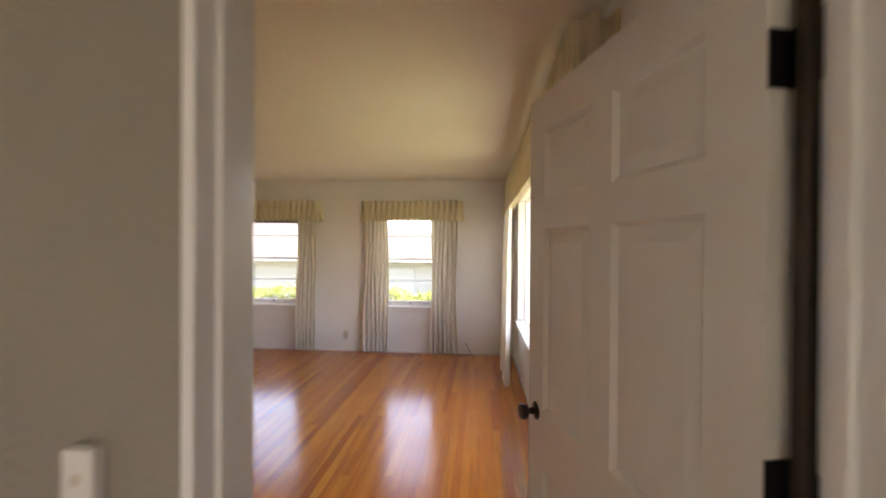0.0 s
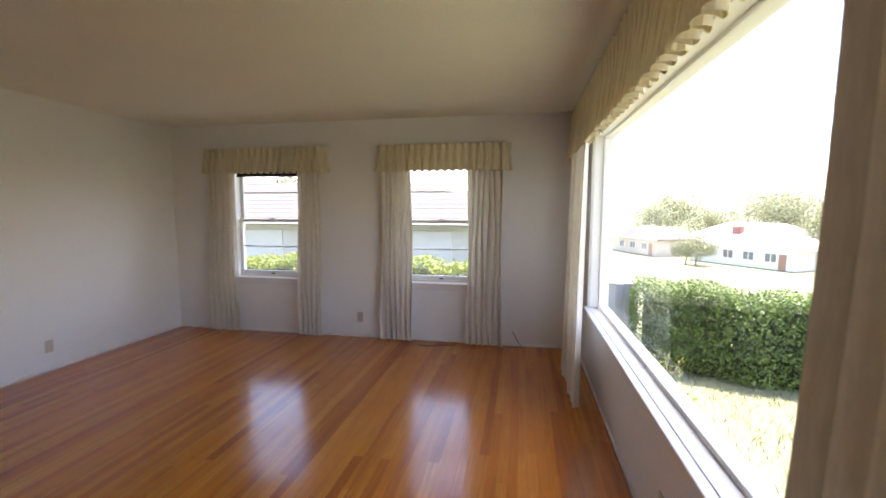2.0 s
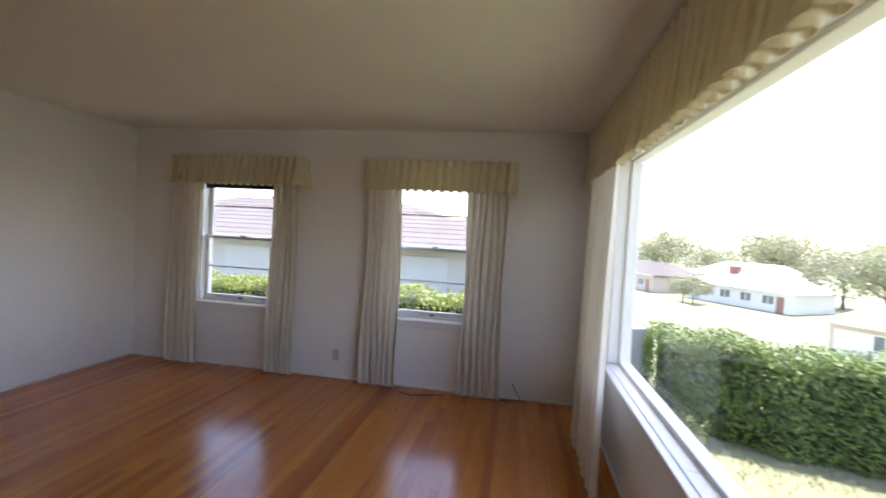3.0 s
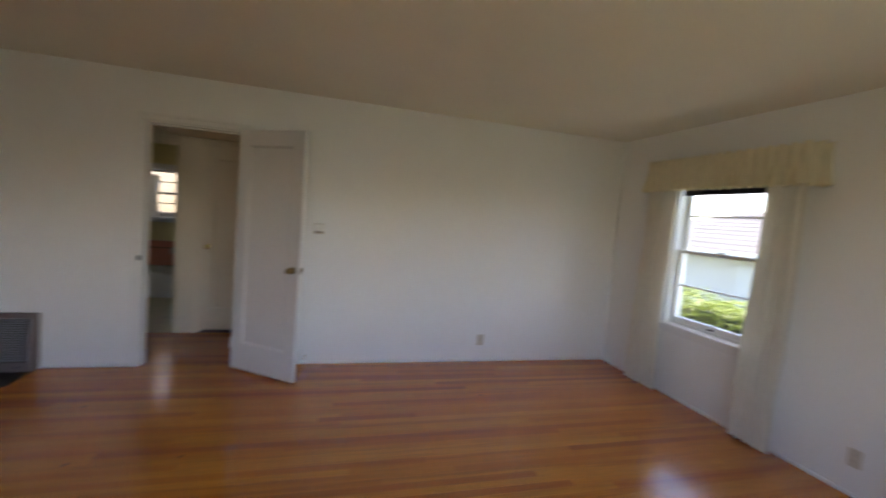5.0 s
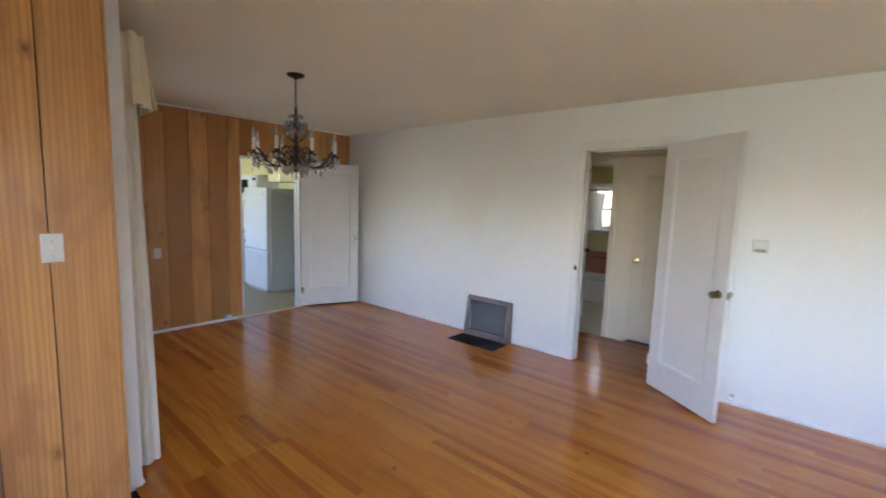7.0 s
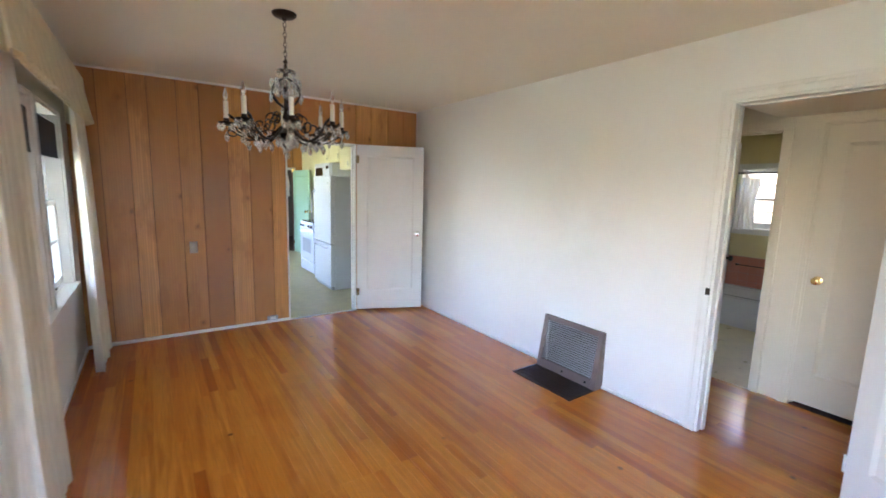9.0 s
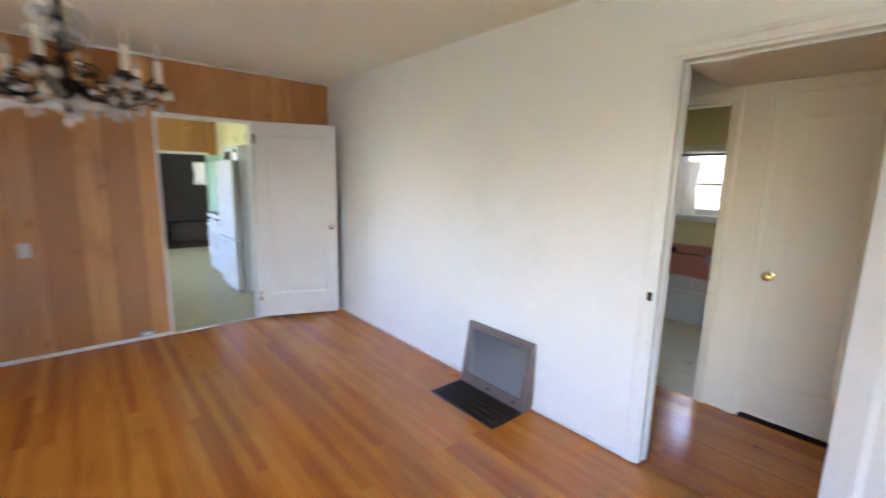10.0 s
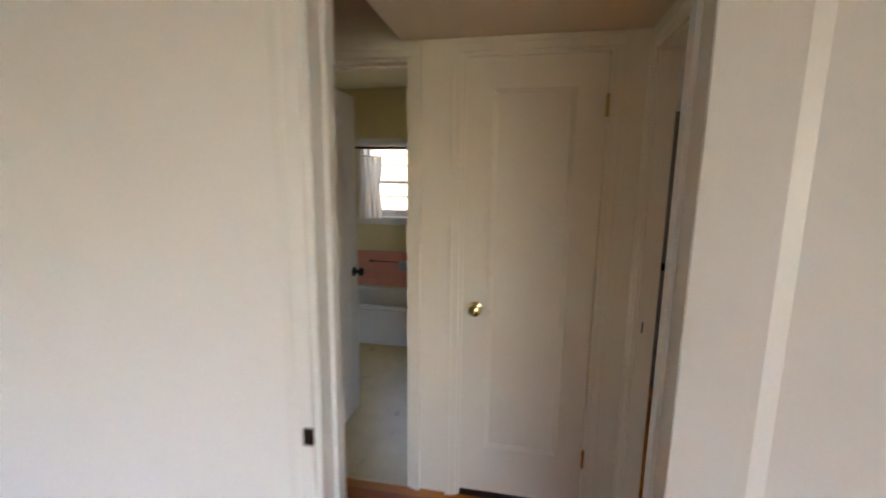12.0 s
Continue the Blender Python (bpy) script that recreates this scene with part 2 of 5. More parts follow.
# stucco and porch concrete darkened to carry the shade of the porch
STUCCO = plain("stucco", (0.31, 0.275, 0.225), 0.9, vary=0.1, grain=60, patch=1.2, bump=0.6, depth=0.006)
PORCHC = plain("porch_concrete_darkened", (0.24, 0.225, 0.205), 0.85, vary=0.15, grain=40, patch=0.8, bump=0.3, depth=0.004)
CONCRETE = plain("concrete", (0.50, 0.48, 0.45), 0.85, vary=0.15, grain=40, patch=0.8, bump=0.3, depth=0.004)
FLOORB, FLOORJ = wood_floor("oak_board", False), wood_floor("oak_boards_joined", True)
SUBFLOOR = plain("dark_joint", (0.06, 0.03, 0.015), 0.8)
PINE = pine("knotty_pine")
GROOVE = plain("pine_groove", (0.10, 0.04, 0.018), 0.7)
STAIN = plain("stained_casing", (0.33, 0.17, 0.12), 0.4, vary=0.15, grain=30)
GLASS = pane_glass()
DRAPE = cloth("ivory_drape", (0.95, 0.90, 0.80), 0.36)
# darker, less translucent copy of DRAPE for the drape that hangs in shade
SHADEDRAPE = cloth("shaded_ivory_drape", (0.90, 0.84, 0.72), 0.08)
SHEER = cloth("white_sheer", (0.90, 0.89, 0.85), 0.55)
VAL = cloth("cream_valance", (0.92, 0.83, 0.62), 0.28)
SHADE = plain("navy_shade", (0.018, 0.018, 0.035), 0.6)
BRONZE = plain("dark_bronze", (0.055, 0.042, 0.034), 0.35, metal=0.85, vary=0.2)
BLACKM = plain("black_metal", (0.02, 0.02, 0.02), 0.4, metal=0.6)
BRASS = plain("polished_brass", (0.78, 0.56, 0.22), 0.16, metal=1.0, vary=0.08)
AGED = plain("aged_brass", (0.30, 0.23, 0.13), 0.28, metal=0.9, vary=0.2)
CHROME = plain("chrome", (0.75, 0.75, 0.74), 0.12, metal=1.0, vary=0.05)
REGISTER = plain("register_metal", (0.21, 0.155, 0.14), 0.45, metal=0.3, vary=0.15)
LOUVRE = plain("register_louvre", (0.43, 0.43, 0.44), 0.45, metal=0.3, vary=0.12)
GRATE = plain("floor_grate_metal", (0.07, 0.05, 0.042), 0.5, metal=0.5)
PLASTIC = plain("white_plastic", (0.78, 0.76, 0.70), 0.35, vary=0.03, bump=0)
BEIGEP = plain("almond_plastic", (0.62, 0.56, 0.45), 0.35, vary=0.03, bump=0)
APPL = plain("appliance_white", (0.80, 0.81, 0.83), 0.25, vary=0.03, grain=15, bump=0.02)
APPSIDE = plain("appliance_side", (0.74, 0.74, 0.77), 0.4, vary=0.04, grain=200, bump=0.1)
BLACKG = plain("black_glass", (0.012, 0.012, 0.014), 0.08, vary=0.05, bump=0)
CREAM = plain("cream_cabinet", (0.80, 0.74, 0.44), 0.35, vary=0.04)
GREEN = plain("mint_door", (0.42, 0.66, 0.47), 0.4, vary=0.05)
VINYL = plain("kitchen_vinyl", (0.50, 0.44, 0.25), 0.38, vary=0.2, grain=45, patch=7, bump=0.1)
BATHV = plain("bath_vinyl", (0.76, 0.65, 0.37), 0.3, vary=0.12, grain=30, patch=6, bump=0.05)
PINK = plain("pink_tile", (0.70, 0.30, 0.23), 0.15, vary=0.08, grain=10, bump=0.02)
GROUT = plain("grout", (0.55, 0.45, 0.40), 0.8)
PORCELAIN = plain("porcelain", (0.82, 0.82, 0.82), 0.12, vary=0.03, bump=0)
CRYSTAL = crystal("crystal")
CANDLE = plain("candle_sleeve", (0.80, 0.76, 0.66), 0.5, vary=0.04, bump=0)
BATHW = plain("bath_wall", (0.80, 0.71, 0.43), 0.5, vary=0.05, grain=60)
LAWN = plain("dry_lawn", (0.18, 0.20, 0.11), 0.95, vary=0.35, grain=55, patch=0.8, bump=0.6, depth=0.02, world_space=True)
LEAF = leafy("hedge_leaf", (0.03, 0.07, 0.014), (0.20, 0.31, 0.065))
LEAFY = leafy("bush_leaf", (0.13, 0.19, 0.033), (0.29, 0.35, 0.07))
DRYGRASS = leafy("dry_grass", (0.13, 0.16, 0.07), (0.28, 0.29, 0.15))
# leaf tones lightened to carry the haze over the far trees
LEAFT = leafy("tree_leaf", (0.15, 0.18, 0.09), (0.32, 0.34, 0.19))
HEDGEIN = plain("hedge_shade_core", (0.012, 0.02, 0.007), 0.9, vary=0.4, grain=40, patch=6)
BARK = plain("bark", (0.12, 0.085, 0.06), 0.9, vary=0.3, grain=25)
ROOF = plain("grey_shingle", (0.104, 0.101, 0.096), 0.9, vary=0.25, grain=12, patch=1.5, bump=0.4, depth=0.01)
PALEROOF = plain("pale_shingle", (0.55, 0.53, 0.50), 0.9, vary=0.15, grain=12, patch=1.5, bump=0.3, depth=0.01)
FARPANE = plain("far_window_glass", (0.18, 0.19, 0.20), 0.1, vary=0.3, grain=2, patch=0.4)
TANWALL = plain("tan_bounce_wall", (0.52, 0.45, 0.33), 0.9, vary=0.12, grain=40, patch=0.9, bump=0.4, depth=0.005)
SIDING = plain("pale_siding", (0.46, 0.47, 0.47), 0.7, vary=0.06)
BRICK = plain("chimney_brick", (0.30, 0.13, 0.10), 0.9, vary=0.25, grain=10)
CARBLUE = plain("blue_car_paint", (0.03, 0.16, 0.42), 0.2, vary=0.05, bump=0)
CARGREY = plain("grey_car_paint", (0.25, 0.27, 0.30), 0.25, vary=0.05, bump=0)
RUBBER = plain("tyre_rubber", (0.02, 0.02, 0.02), 0.8)
FENCE = plain("blue_grey_board", (0.26, 0.29, 0.34), 0.8, vary=0.15, grain=30)
# near-black: the dimness of the unlit back room is in the colour
DARKW = plain("near_black_shade", (0.035, 0.03, 0.026), 0.5, vary=0.3)


# ---- mesh helpers ----
def box(bm, x0, y0, z0, x1, y1, z1, bevel=0.0):
    xs, ys, zs = sorted((x0, x1)), sorted((y0, y1)), sorted((z0, z1))
    v = [bm.verts.new((x, y, z)) for z in zs for y in ys for x in xs]
    fs = [bm.faces.new([v[i] for i in f]) for f in ((0, 2, 3, 1), (4, 5, 7, 6), (0, 1, 5, 4), (2, 6, 7, 3), (0, 4, 6, 2), (1, 3, 7, 5))]
    if bevel:
        bmesh.ops.bevel(bm, geom=list({e for f in fs for e in f.edges}), offset=bevel, segments=2, profile=0.6, affect="EDGES")
    return v


def lathe(bm, profile, segments=20, centre=(0, 0, 0), axis="Z"):
    """A turned body: profile is (radius, height) from bottom to top."""
    rings = []
    for r, h in profile:
        ring = []
        for i in range(segments):
            a = 2 * math.pi * i / segments
            c, s = r * math.cos(a), r * math.sin(a)
            q = {"Z": (c, s, h), "X": (h, c, s), "Y": (s, h, c)}[axis]
            ring.append(bm.verts.new(tuple(a_ + b_ for a_, b_ in zip(q, centre))))
        rings.append(ring)
    for a, b in zip(rings, rings[1:]):
        for i in range(segments):
            j = (i + 1) % segments
            bm.faces.new((a[i], a[j], b[j], b[i]))
    bm.faces.new(list(reversed(rings[0])))
    bm.faces.new(rings[-1])


def tube(bm, points, radius, segments=8):
    """A rod along a line of points."""
    rings = []
    pts = [Vector(q) for q in points]
    for i, q in enumerate(pts):
        d = (pts[min(i + 1, len(pts) - 1)] - pts[max(i - 1, 0)]).normalized()
        side = d.cross(Vector((0, 0, 1)))
        if side.length < 0.05:
            side = d.cross(Vector((1, 0, 0)))
        side.normalize()
        up = side.cross(d)
        r = radius[i] if isinstance(radius, (list, tuple)) else radius
        rings.append([bm.verts.new(q + r * (math.cos(a) * side + math.sin(a) * up)) for a in (2 * math.pi * k / segments for k in range(segments))])
    for a, b in zip(rings, rings[1:]):
        for i in range(segments):
            j = (i + 1) % segments
            bm.faces.new((a[i], a[j], b[j], b[i]))
    bm.faces.new(list(reversed(rings[0])))
    bm.faces.new(rings[-1])


def mesh_of(name, bm, material, smooth=False, tidy=True):
    if tidy:
        bmesh.ops.recalc_face_normals(bm, faces=bm.faces)
    me = bpy.data.meshes.new(name)
    bm.to_mesh(me)
    bm.free()
    me.materials.append(material)
    if smooth:
        me.polygons.foreach_set("use_smooth", [True] * len(me.polygons))
        me.set_sharp_from_angle(angle=radians(38))
    return me


def part(name, bm, material, parent, label="", smooth=False):
    ob = new(name, mesh_of(name, bm, material, smooth))
    ob.parent = parent
    if label:
        tagged(ob, label)
    return ob


def thing(name, where, label, category, group="", kind="", turn=0.0):
    ob = new(name)
    ob.empty_display_size = 0.1
    ob.matrix_world = pose(*where, 0, 0, turn)
    return tagged(ob, label, category, group, kind)


def solid(name, bm, material, label, category="", kind="structure", smooth=False):
    return tagged(new(name, mesh_of(name, bm, material, smooth)), label, category, "", kind)


def boxed(*args, bevel=0.0):
    bm = bmesh.new()
    box(bm, *args, bevel=bevel)
    return bm


def wall(name, axis, p0, p1, u0, u1, z0, z1, holes, material, label):
    """A wall between the planes p0 and p1 across axis ('x' or 'y'), from u0 to u1, with holes (u0, u1, z0, z1) cut through."""
    bm = bmesh.new()
    cuts = sorted({u0, u1, *[h[0] for h in holes], *[h[1] for h in holes]})
    for a, b in zip(cuts, cuts[1:]):
        mid = (a + b) / 2
        inside = sorted((h[2], h[3]) for h in holes if h[0] < mid < h[1])
        low = z0
        spans = []
        for h0, h1 in inside:
            spans.append((low, h0))
            low = h1
        spans.append((low, z1))
        for s0, s1 in spans:
            if s1 - s0 > 0.001:
                if axis == "x":
                    box(bm, p0, a, s0, p1, b, s1)
                else:
                    box(bm, a, p0, s0, b, p1, s1)
    bmesh.ops.remove_doubles(bm, verts=bm.verts, dist=0.0002)
    return solid(name, bm, material, label)


# ---- plan ----
XW, XE, XD = -4.157, 0.70, -0.74
XP = -0.640                    # outer corner of the pine boards at the entry
YN, YS, YF = 6.73, -1.567, 1.335
H, T = 2.484, 0.12
XC = -5.17                     # closet wall of the hall
KX0, KX1, KTOP = -3.33, -2.52, 2.02   # kitchen opening
HY0, HY1, HTOP = 2.075, 2.85, 2.09   # hall opening
N1, N2 = (-3.33, -2.40), (-1.25, -0.32)
NZ0, NZ1 = 0.67, 2.06
PY0, PY1, PZ0, PZ1 = 2.55, 6.02, 0.62, 2.12   # picture window
FX0, FX1, FTOP = -0.174, 0.688, 2.045   # front door opening
DW = (-1.17, 0.55)             # dining window
BY0, BY1 = 1.42, 2.03          # bathroom opening

wall("wall_north", "y", YN, YN + 0.16, XW - T, XE + 0.16, -0.6, H + 0.1, [(*N1, NZ0, NZ1), (*N2, NZ0, NZ1)], WALL, "white painted plaster wall with two sash windows")
wall("wall_west", "x", XW - T, XW, YS - T, YN, -0.05, H + 0.1, [(HY0, HY1, -0.05, HTOP)], WALLW, "white painted plaster wall with an open doorway")
wall("wall_east", "x", XE, XE + 0.16, YF - 0.14, YN, -0.6, H + 0.1, [(PY0, PY1, PZ0, PZ1)], WALL, "white painted wall with a wide picture window")
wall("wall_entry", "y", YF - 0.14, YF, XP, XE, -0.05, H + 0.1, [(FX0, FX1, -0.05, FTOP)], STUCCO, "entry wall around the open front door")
wall("wall_dining_east", "x", XD, XD + 0.14, YS - T, YF - 0.14, -0.6, H + 0.1, [(*DW, 0.70, 2.02)], WALL, "white painted wall with a sash window")
wall("wall_south", "y", YS - T, YS - 0.02, XW, XD, -0.05, H + 0.1, [(KX0, KX1, -0.05, KTOP)], DARKW, "framing wall behind the knotty pine boards")
# the hall, its closet and the rooms beyond
wall("wall_hall_west", "x", XC - T, XC, 0.2, 3.06, -0.05, H + 0.1, [(BY0, BY1, -0.05, 2.045), (2.258, 2.861, -0.05, 2.055)], HALLP, "cream hall wall with bathroom and closet doorways")
wall("wall_hall_north", "y", 2.99, 3.07, XC, XW - T, -0.05, H + 0.1, [(-5.10, -4.36, -0.05, 2.035)], HALLP, "cream hall wall with an open bedroom doorway")
wall("wall_hall_south", "y", 0.2, 0.32, XC, XW - T, -0.05, H + 0.1, [], HALLP, "cream wall at the end of the hall")
solid("floor_closet", boxed(XC - 0.64, 2.1, -0.06, XC - 0.001, 2.97, -0.001), SUBFLOOR, "dark closet floor")
solid("wall_closet_side", boxed(XC - 0.64, 2.1, 0.0, XC - T, 2.16, 2.5), WALL, "plain closet side wall")
solid("ceiling_closet", boxed(XC - 0.64, 2.16, 2.44, XC - T, 2.97, 2.5), WALL, "plain closet ceiling")
solid("wall_closet_back", boxed(XC - 0.7, 2.1, -0.05, XC - 0.64, 2.97, 2.5), WALL, "plain closet back wall")

bm = bmesh.new()
box(bm, XW - T, YS - T, H, XE + 0.15, YN + 0.15, H + 0.12)
solid("ceiling", bm, CEIL, "off-white sprayed-texture ceiling")
solid("ceiling_hall", boxed(XC, 0.2, H - 0.01, XW - T, 1.99, H + 0.1), CEIL, "off-white hall ceiling")
solid("ceiling_soffit", boxed(XC, 1.99, 2.115, XW - T, 2.99, H + 0.1), HALLP, "lowered cream soffit over the hall")

# thin painted shoe strips at the feet of the walls
def strip(name, x0, y0, x1, y1, h=0.022, material=TRIM):
    solid(name, boxed(x0, y0, 0.0, x1, y1, h, bevel=0.003), material, "thin painted strip along the foot of the wall")
strip("baseboard_1", XW, YS + 0.02, XW + 0.012, HY0 - 0.065)
strip("baseboard_2", XW, HY1 + 0.065, XW + 0.012, YN)
strip("baseboard_3", XW + 0.012, YN - 0.012, XE, YN)
strip("baseboard_4", XE - 0.012, YF, XE, YN - 0.012)
strip("baseboard_5", XD - 0.012, YS, XD, YF - 0.15)
strip("baseboard_6", KX1 + 0.005, YS + 0.002, XD - 0.012, YS + 0.016, 0.03)
solid("trim_cornice", boxed(XW, YS + 0.001, H - 0.02, XD, YS + 0.018, H, bevel=0.004), TRIM, "thin white moulding above the pine boards")


# ---- doors and their frames ----
def casing(name, axis, plane, out, u0, u1, top, width=0.062, depth=0.018, material=TRIM, label="white painted door casing"):
    """Two-stepped casing round an opening on one face of a wall; out is +1 or -1 along the axis."""
    bm = bmesh.new()
    def piece(a0, a1, z0, z1, d0, d1):
        p0, p1 = plane + out * d0, plane + out * d1
        if axis == "x":
            box(bm, p0, a0, z0, p1, a1, z1, bevel=0.003)
        else:
            box(bm, a0, p0, z0, a1, p1, z1, bevel=0.003)
    for a0, a1 in ((u0 - width, u0), (u1, u1 + width)):
        piece(a0 + (0.003 if a0 < u0 else 0.0), a1 - (0.0 if a0 < u0 else 0.003), 0.0, top, -0.002, depth * 0.75)
    piece(u0 - width + 0.003, u1 + width - 0.003, top, top + width - 0.003, -0.002, depth * 0.75)
    piece(u0 - width, u0 - width * 0.62, 0.0, top + width, 0.0, depth)
    piece(u1 + width * 0.62, u1 + width, 0.0, top + width, 0.0, depth)
    piece(u0 - width * 0.62, u1 + width * 0.62, top + width * 0.62, top + width, 0.0, depth)
    return solid(name, bm, material, label)


def jamb(name, axis, p0, p1, u0, u1, top, material=TRIM):
    bm = bmesh.new()
    def piece(a0, a1, z0, z1, q0, q1):
        if axis == "x":
            box(bm, q0, a0, z0, q1, a1, z1, bevel=0.002)
        else:
            box(bm, a0, q0, z0, a1, q1, z1, bevel=0.002)
    piece(u0 - 0.002, u0 + 0.016, 0, top, p0 - 0.003, p1 + 0.003)
    piece(u1 - 0.016, u1 + 0.002, 0, top, p0 - 0.003, p1 + 0.003)
    piece(u0 + 0.016, u1 - 0.016, top - 0.016, top + 0.002, p0 - 0.003, p1 + 0.003)
    m = (p0 + p1) / 2
    piece(u0 + 0.016, u0 + 0.027, 0, top - 0.016, m - 0.03, m + 0.005)
    piece(u1 - 0.027, u1 - 0.016, 0, top - 0.016, m - 0.03, m + 0.005)
    piece(u0 + 0.027, u1 - 0.027, top - 0.027, top - 0.016, m - 0.03, m + 0.005)
    return solid(name, bm, material, "white painted door jamb with its stop")


def knob_bm(bm, x, z, side, r=0.027):
    """A round door knob on a rosette; side is +1 or -1 along local y."""
    y0 = side * 0.02
    def s(profile):
        return [(q, side * h) for q, h in profile]
    lathe(bm, s([(0.030, 0.0), (0.030, 0.004), (0.012, 0.010), (0.010, 0.030), (r * 0.8, 0.036), (r, 0.046), (r * 0.93, 0.058), (r * 0.5, 0.064)]), 18, (x, y0, z), "Y")


def panel_door(name, where, turn, w, h, panels, material, metal, label, group="", thick=0.036, field=0.004, hinge_metal=None, knob_z=0.94, hinges=(0.22, 1.82), face=-1):
    """A leaf hinged at its own origin, lying along local +x; panels are (x0, x1, z0, z1)."""
    door = thing(name, where, label, "door", group, "", turn)
    bm = bmesh.new()
    half = thick / 2
    xs = sorted({0.0, w, *[q for p in panels for q in p[:2]]})
    zs = sorted({0.0, h, *[q for p in panels for q in p[2:]]})
    for a, b in zip(xs, xs[1:]):
        for c, d in zip(zs, zs[1:]):
            mx_, mz_ = (a + b) / 2, (c + d) / 2
            if not any(p[0] < mx_ < p[1] and p[2] < mz_ < p[3] for p in panels):
                box(bm, a, -half, c, b, half, d)
    bmesh.ops.remove_doubles(bm, verts=bm.verts, dist=0.0003)
    part("leaf", bm, material, door)
    for x0, x1, z0, z1 in panels:
        bm = bmesh.new()
        m, dip = (0.014, 0.012) if field > 0.005 else (0.022, 0.009)
        for s in (-1, 1):
            # sloped moulding down to a recessed flat
            o = [bm.verts.new(q) for q in ((x0, s * half, z0), (x1, s * half, z0), (x1, s * half, z1), (x0, s * half, z1))]
            i1 = [bm.verts.new(q) for q in ((x0 + m, s * (half - dip), z0 + m), (x1 - m, s * (half - dip), z0 + m), (x1 - m, s * (half - dip), z1 - m), (x0 + m, s * (half - dip), z1 - m))]
            rings = [o, i1]
            if field > 0.005:
                g = m + 0.035
                rings.append([bm.verts.new(q) for q in ((x0 + g, s * (half - dip + field), z0 + g), (x1 - g, s * (half - dip + field), z0 + g), (x1 - g, s * (half - dip + field), z1 - g), (x0 + g, s * (half - dip + field), z1 - g))])
            for r0, r1 in zip(rings, rings[1:]):
                for k in range(4):
                    bm.faces.new((r0[k], r0[(k + 1) % 4], r1[(k + 1) % 4], r1[k]))
            bm.faces.new(rings[-1])
        part("panel", bm, material, door)
    for s in (-1, 1):
        bm = bmesh.new()
        knob_bm(bm, w - 0.062, knob_z, s)
        part("knob", bm, metal, door, smooth=True)
    bm = boxed(w - 0.0005, -0.011, knob_z - 0.028, w + 0.0025, 0.011, knob_z + 0.028, bevel=0.001)
    box(bm, w, -0.007, knob_z - 0.009, w + 0.010, 0.007, knob_z + 0.009, bevel=0.002)
    part("latch", bm, metal, door, "small latch plate on the door's edge")
    for z in hinges:
        bm = bmesh.new()
        lathe(bm, [(0.006, z - 0.045), (0.006, z + 0.045)], 10, (-0.004, face * (half + 0.004), 0))
        box(bm, -0.003, min(face * (half + 0.002), face * (half - 0.001)), z - 0.044, 0.028 if face < 0 else 0.004, max(face * (half + 0.002), face * (half - 0.001)), z + 0.044)
        box(bm, -0.0025, -half, z - 0.044, 0.0005, half, z + 0.044)
        part("hinge", bm, hinge_metal or metal, door)
    return door


def one_panel(w, h):
    return [(0.115, w - 0.115, 0.235, h - 0.125)]


casing("trim_hall_door", "x", XW, 1, HY0, HY1, HTOP)
casing("trim_hall_door_back", "x", XW - T, -1, HY0, HY1, HTOP)
jamb("door_frame_hall", "x", XW - T, XW, HY0, HY1, HTOP)
jamb("door_frame_kitchen", "y", YS - T, YS + 0.004, KX0, KX1, KTOP)
casing("trim_bath_door", "x", XC, 1, BY0, BY1, 2.045, 0.05, material=HALLP, label="cream painted door casing")
jamb("door_frame_bath", "x", XC - T, XC, BY0, BY1, 2.045, HALLP)
casing("trim_closet_door", "x", XC, 1, 2.258, 2.861, 2.055, 0.05, material=HALLP, label="cream painted door casing")
jamb("door_frame_closet", "x", XC - T, XC, 2.258, 2.861, 2.055, HALLP)
casing("trim_bedroom_door", "y", 2.99, -1, -5.10, -4.36, 2.035, 0.045, 0.012, HALLP)
jamb("door_frame_bedroom", "y", 2.99, 3.07, -5.10, -4.36, 2.035, HALLP)

HALL_TURN = 53.2
panel_door("hall_door", (XW + 0.063, HY1 - 0.029, 0.012), HALL_TURN, 0.695, 2.072, one_panel(0.695, 2.072), DOORP, AGED, "white painted single-panel door standing ajar into the living room", hinge_metal=DOORP, hinges=(0.22,))
KT = math.degrees(math.atan2(-1.235 - (YS + 0.03), -4.09 - KX0))
panel_door("kitchen_door", (KX0 + 0.002, YS + 0.032, 0.024), KT, 0.80, 1.99, one_panel(0.80, 1.99), DOORP, CHROME, "white painted single-panel door folded back against the wall", hinge_metal=AGED)
panel_door("closet_door", (XC - 0.022, 2.842, 0.034), -90, 0.568, 2.003, one_panel(0.568, 2.003), HALLP, BRASS, "cream painted closet door, closed, with a brass knob", knob_z=0.925, hinges=(0.24, 1.80), face=1)
panel_door("bathroom_door", (XC - T + 0.01, BY0 + 0.035, 0.012), 178, 0.57, 2.01, one_panel(0.57, 2.01), DOORP, BRONZE, "white painted bathroom door standing open into the bathroom")
panel_door("bedroom_door", (-4.375, 3.09, 0.012), 88, 0.68, 2.01, one_panel(0.68, 2.01), DOORP, BRONZE, "painted bedroom door standing open")
panel_door("bedroom_closet_door", (-6.58, 3.125, 0.0), 88, 0.45, 2.01, one_panel(0.45, 2.01), BACKLITDOOR, BRONZE, "closet door standing open in the bedroom, grey-brown for its backlit shade")
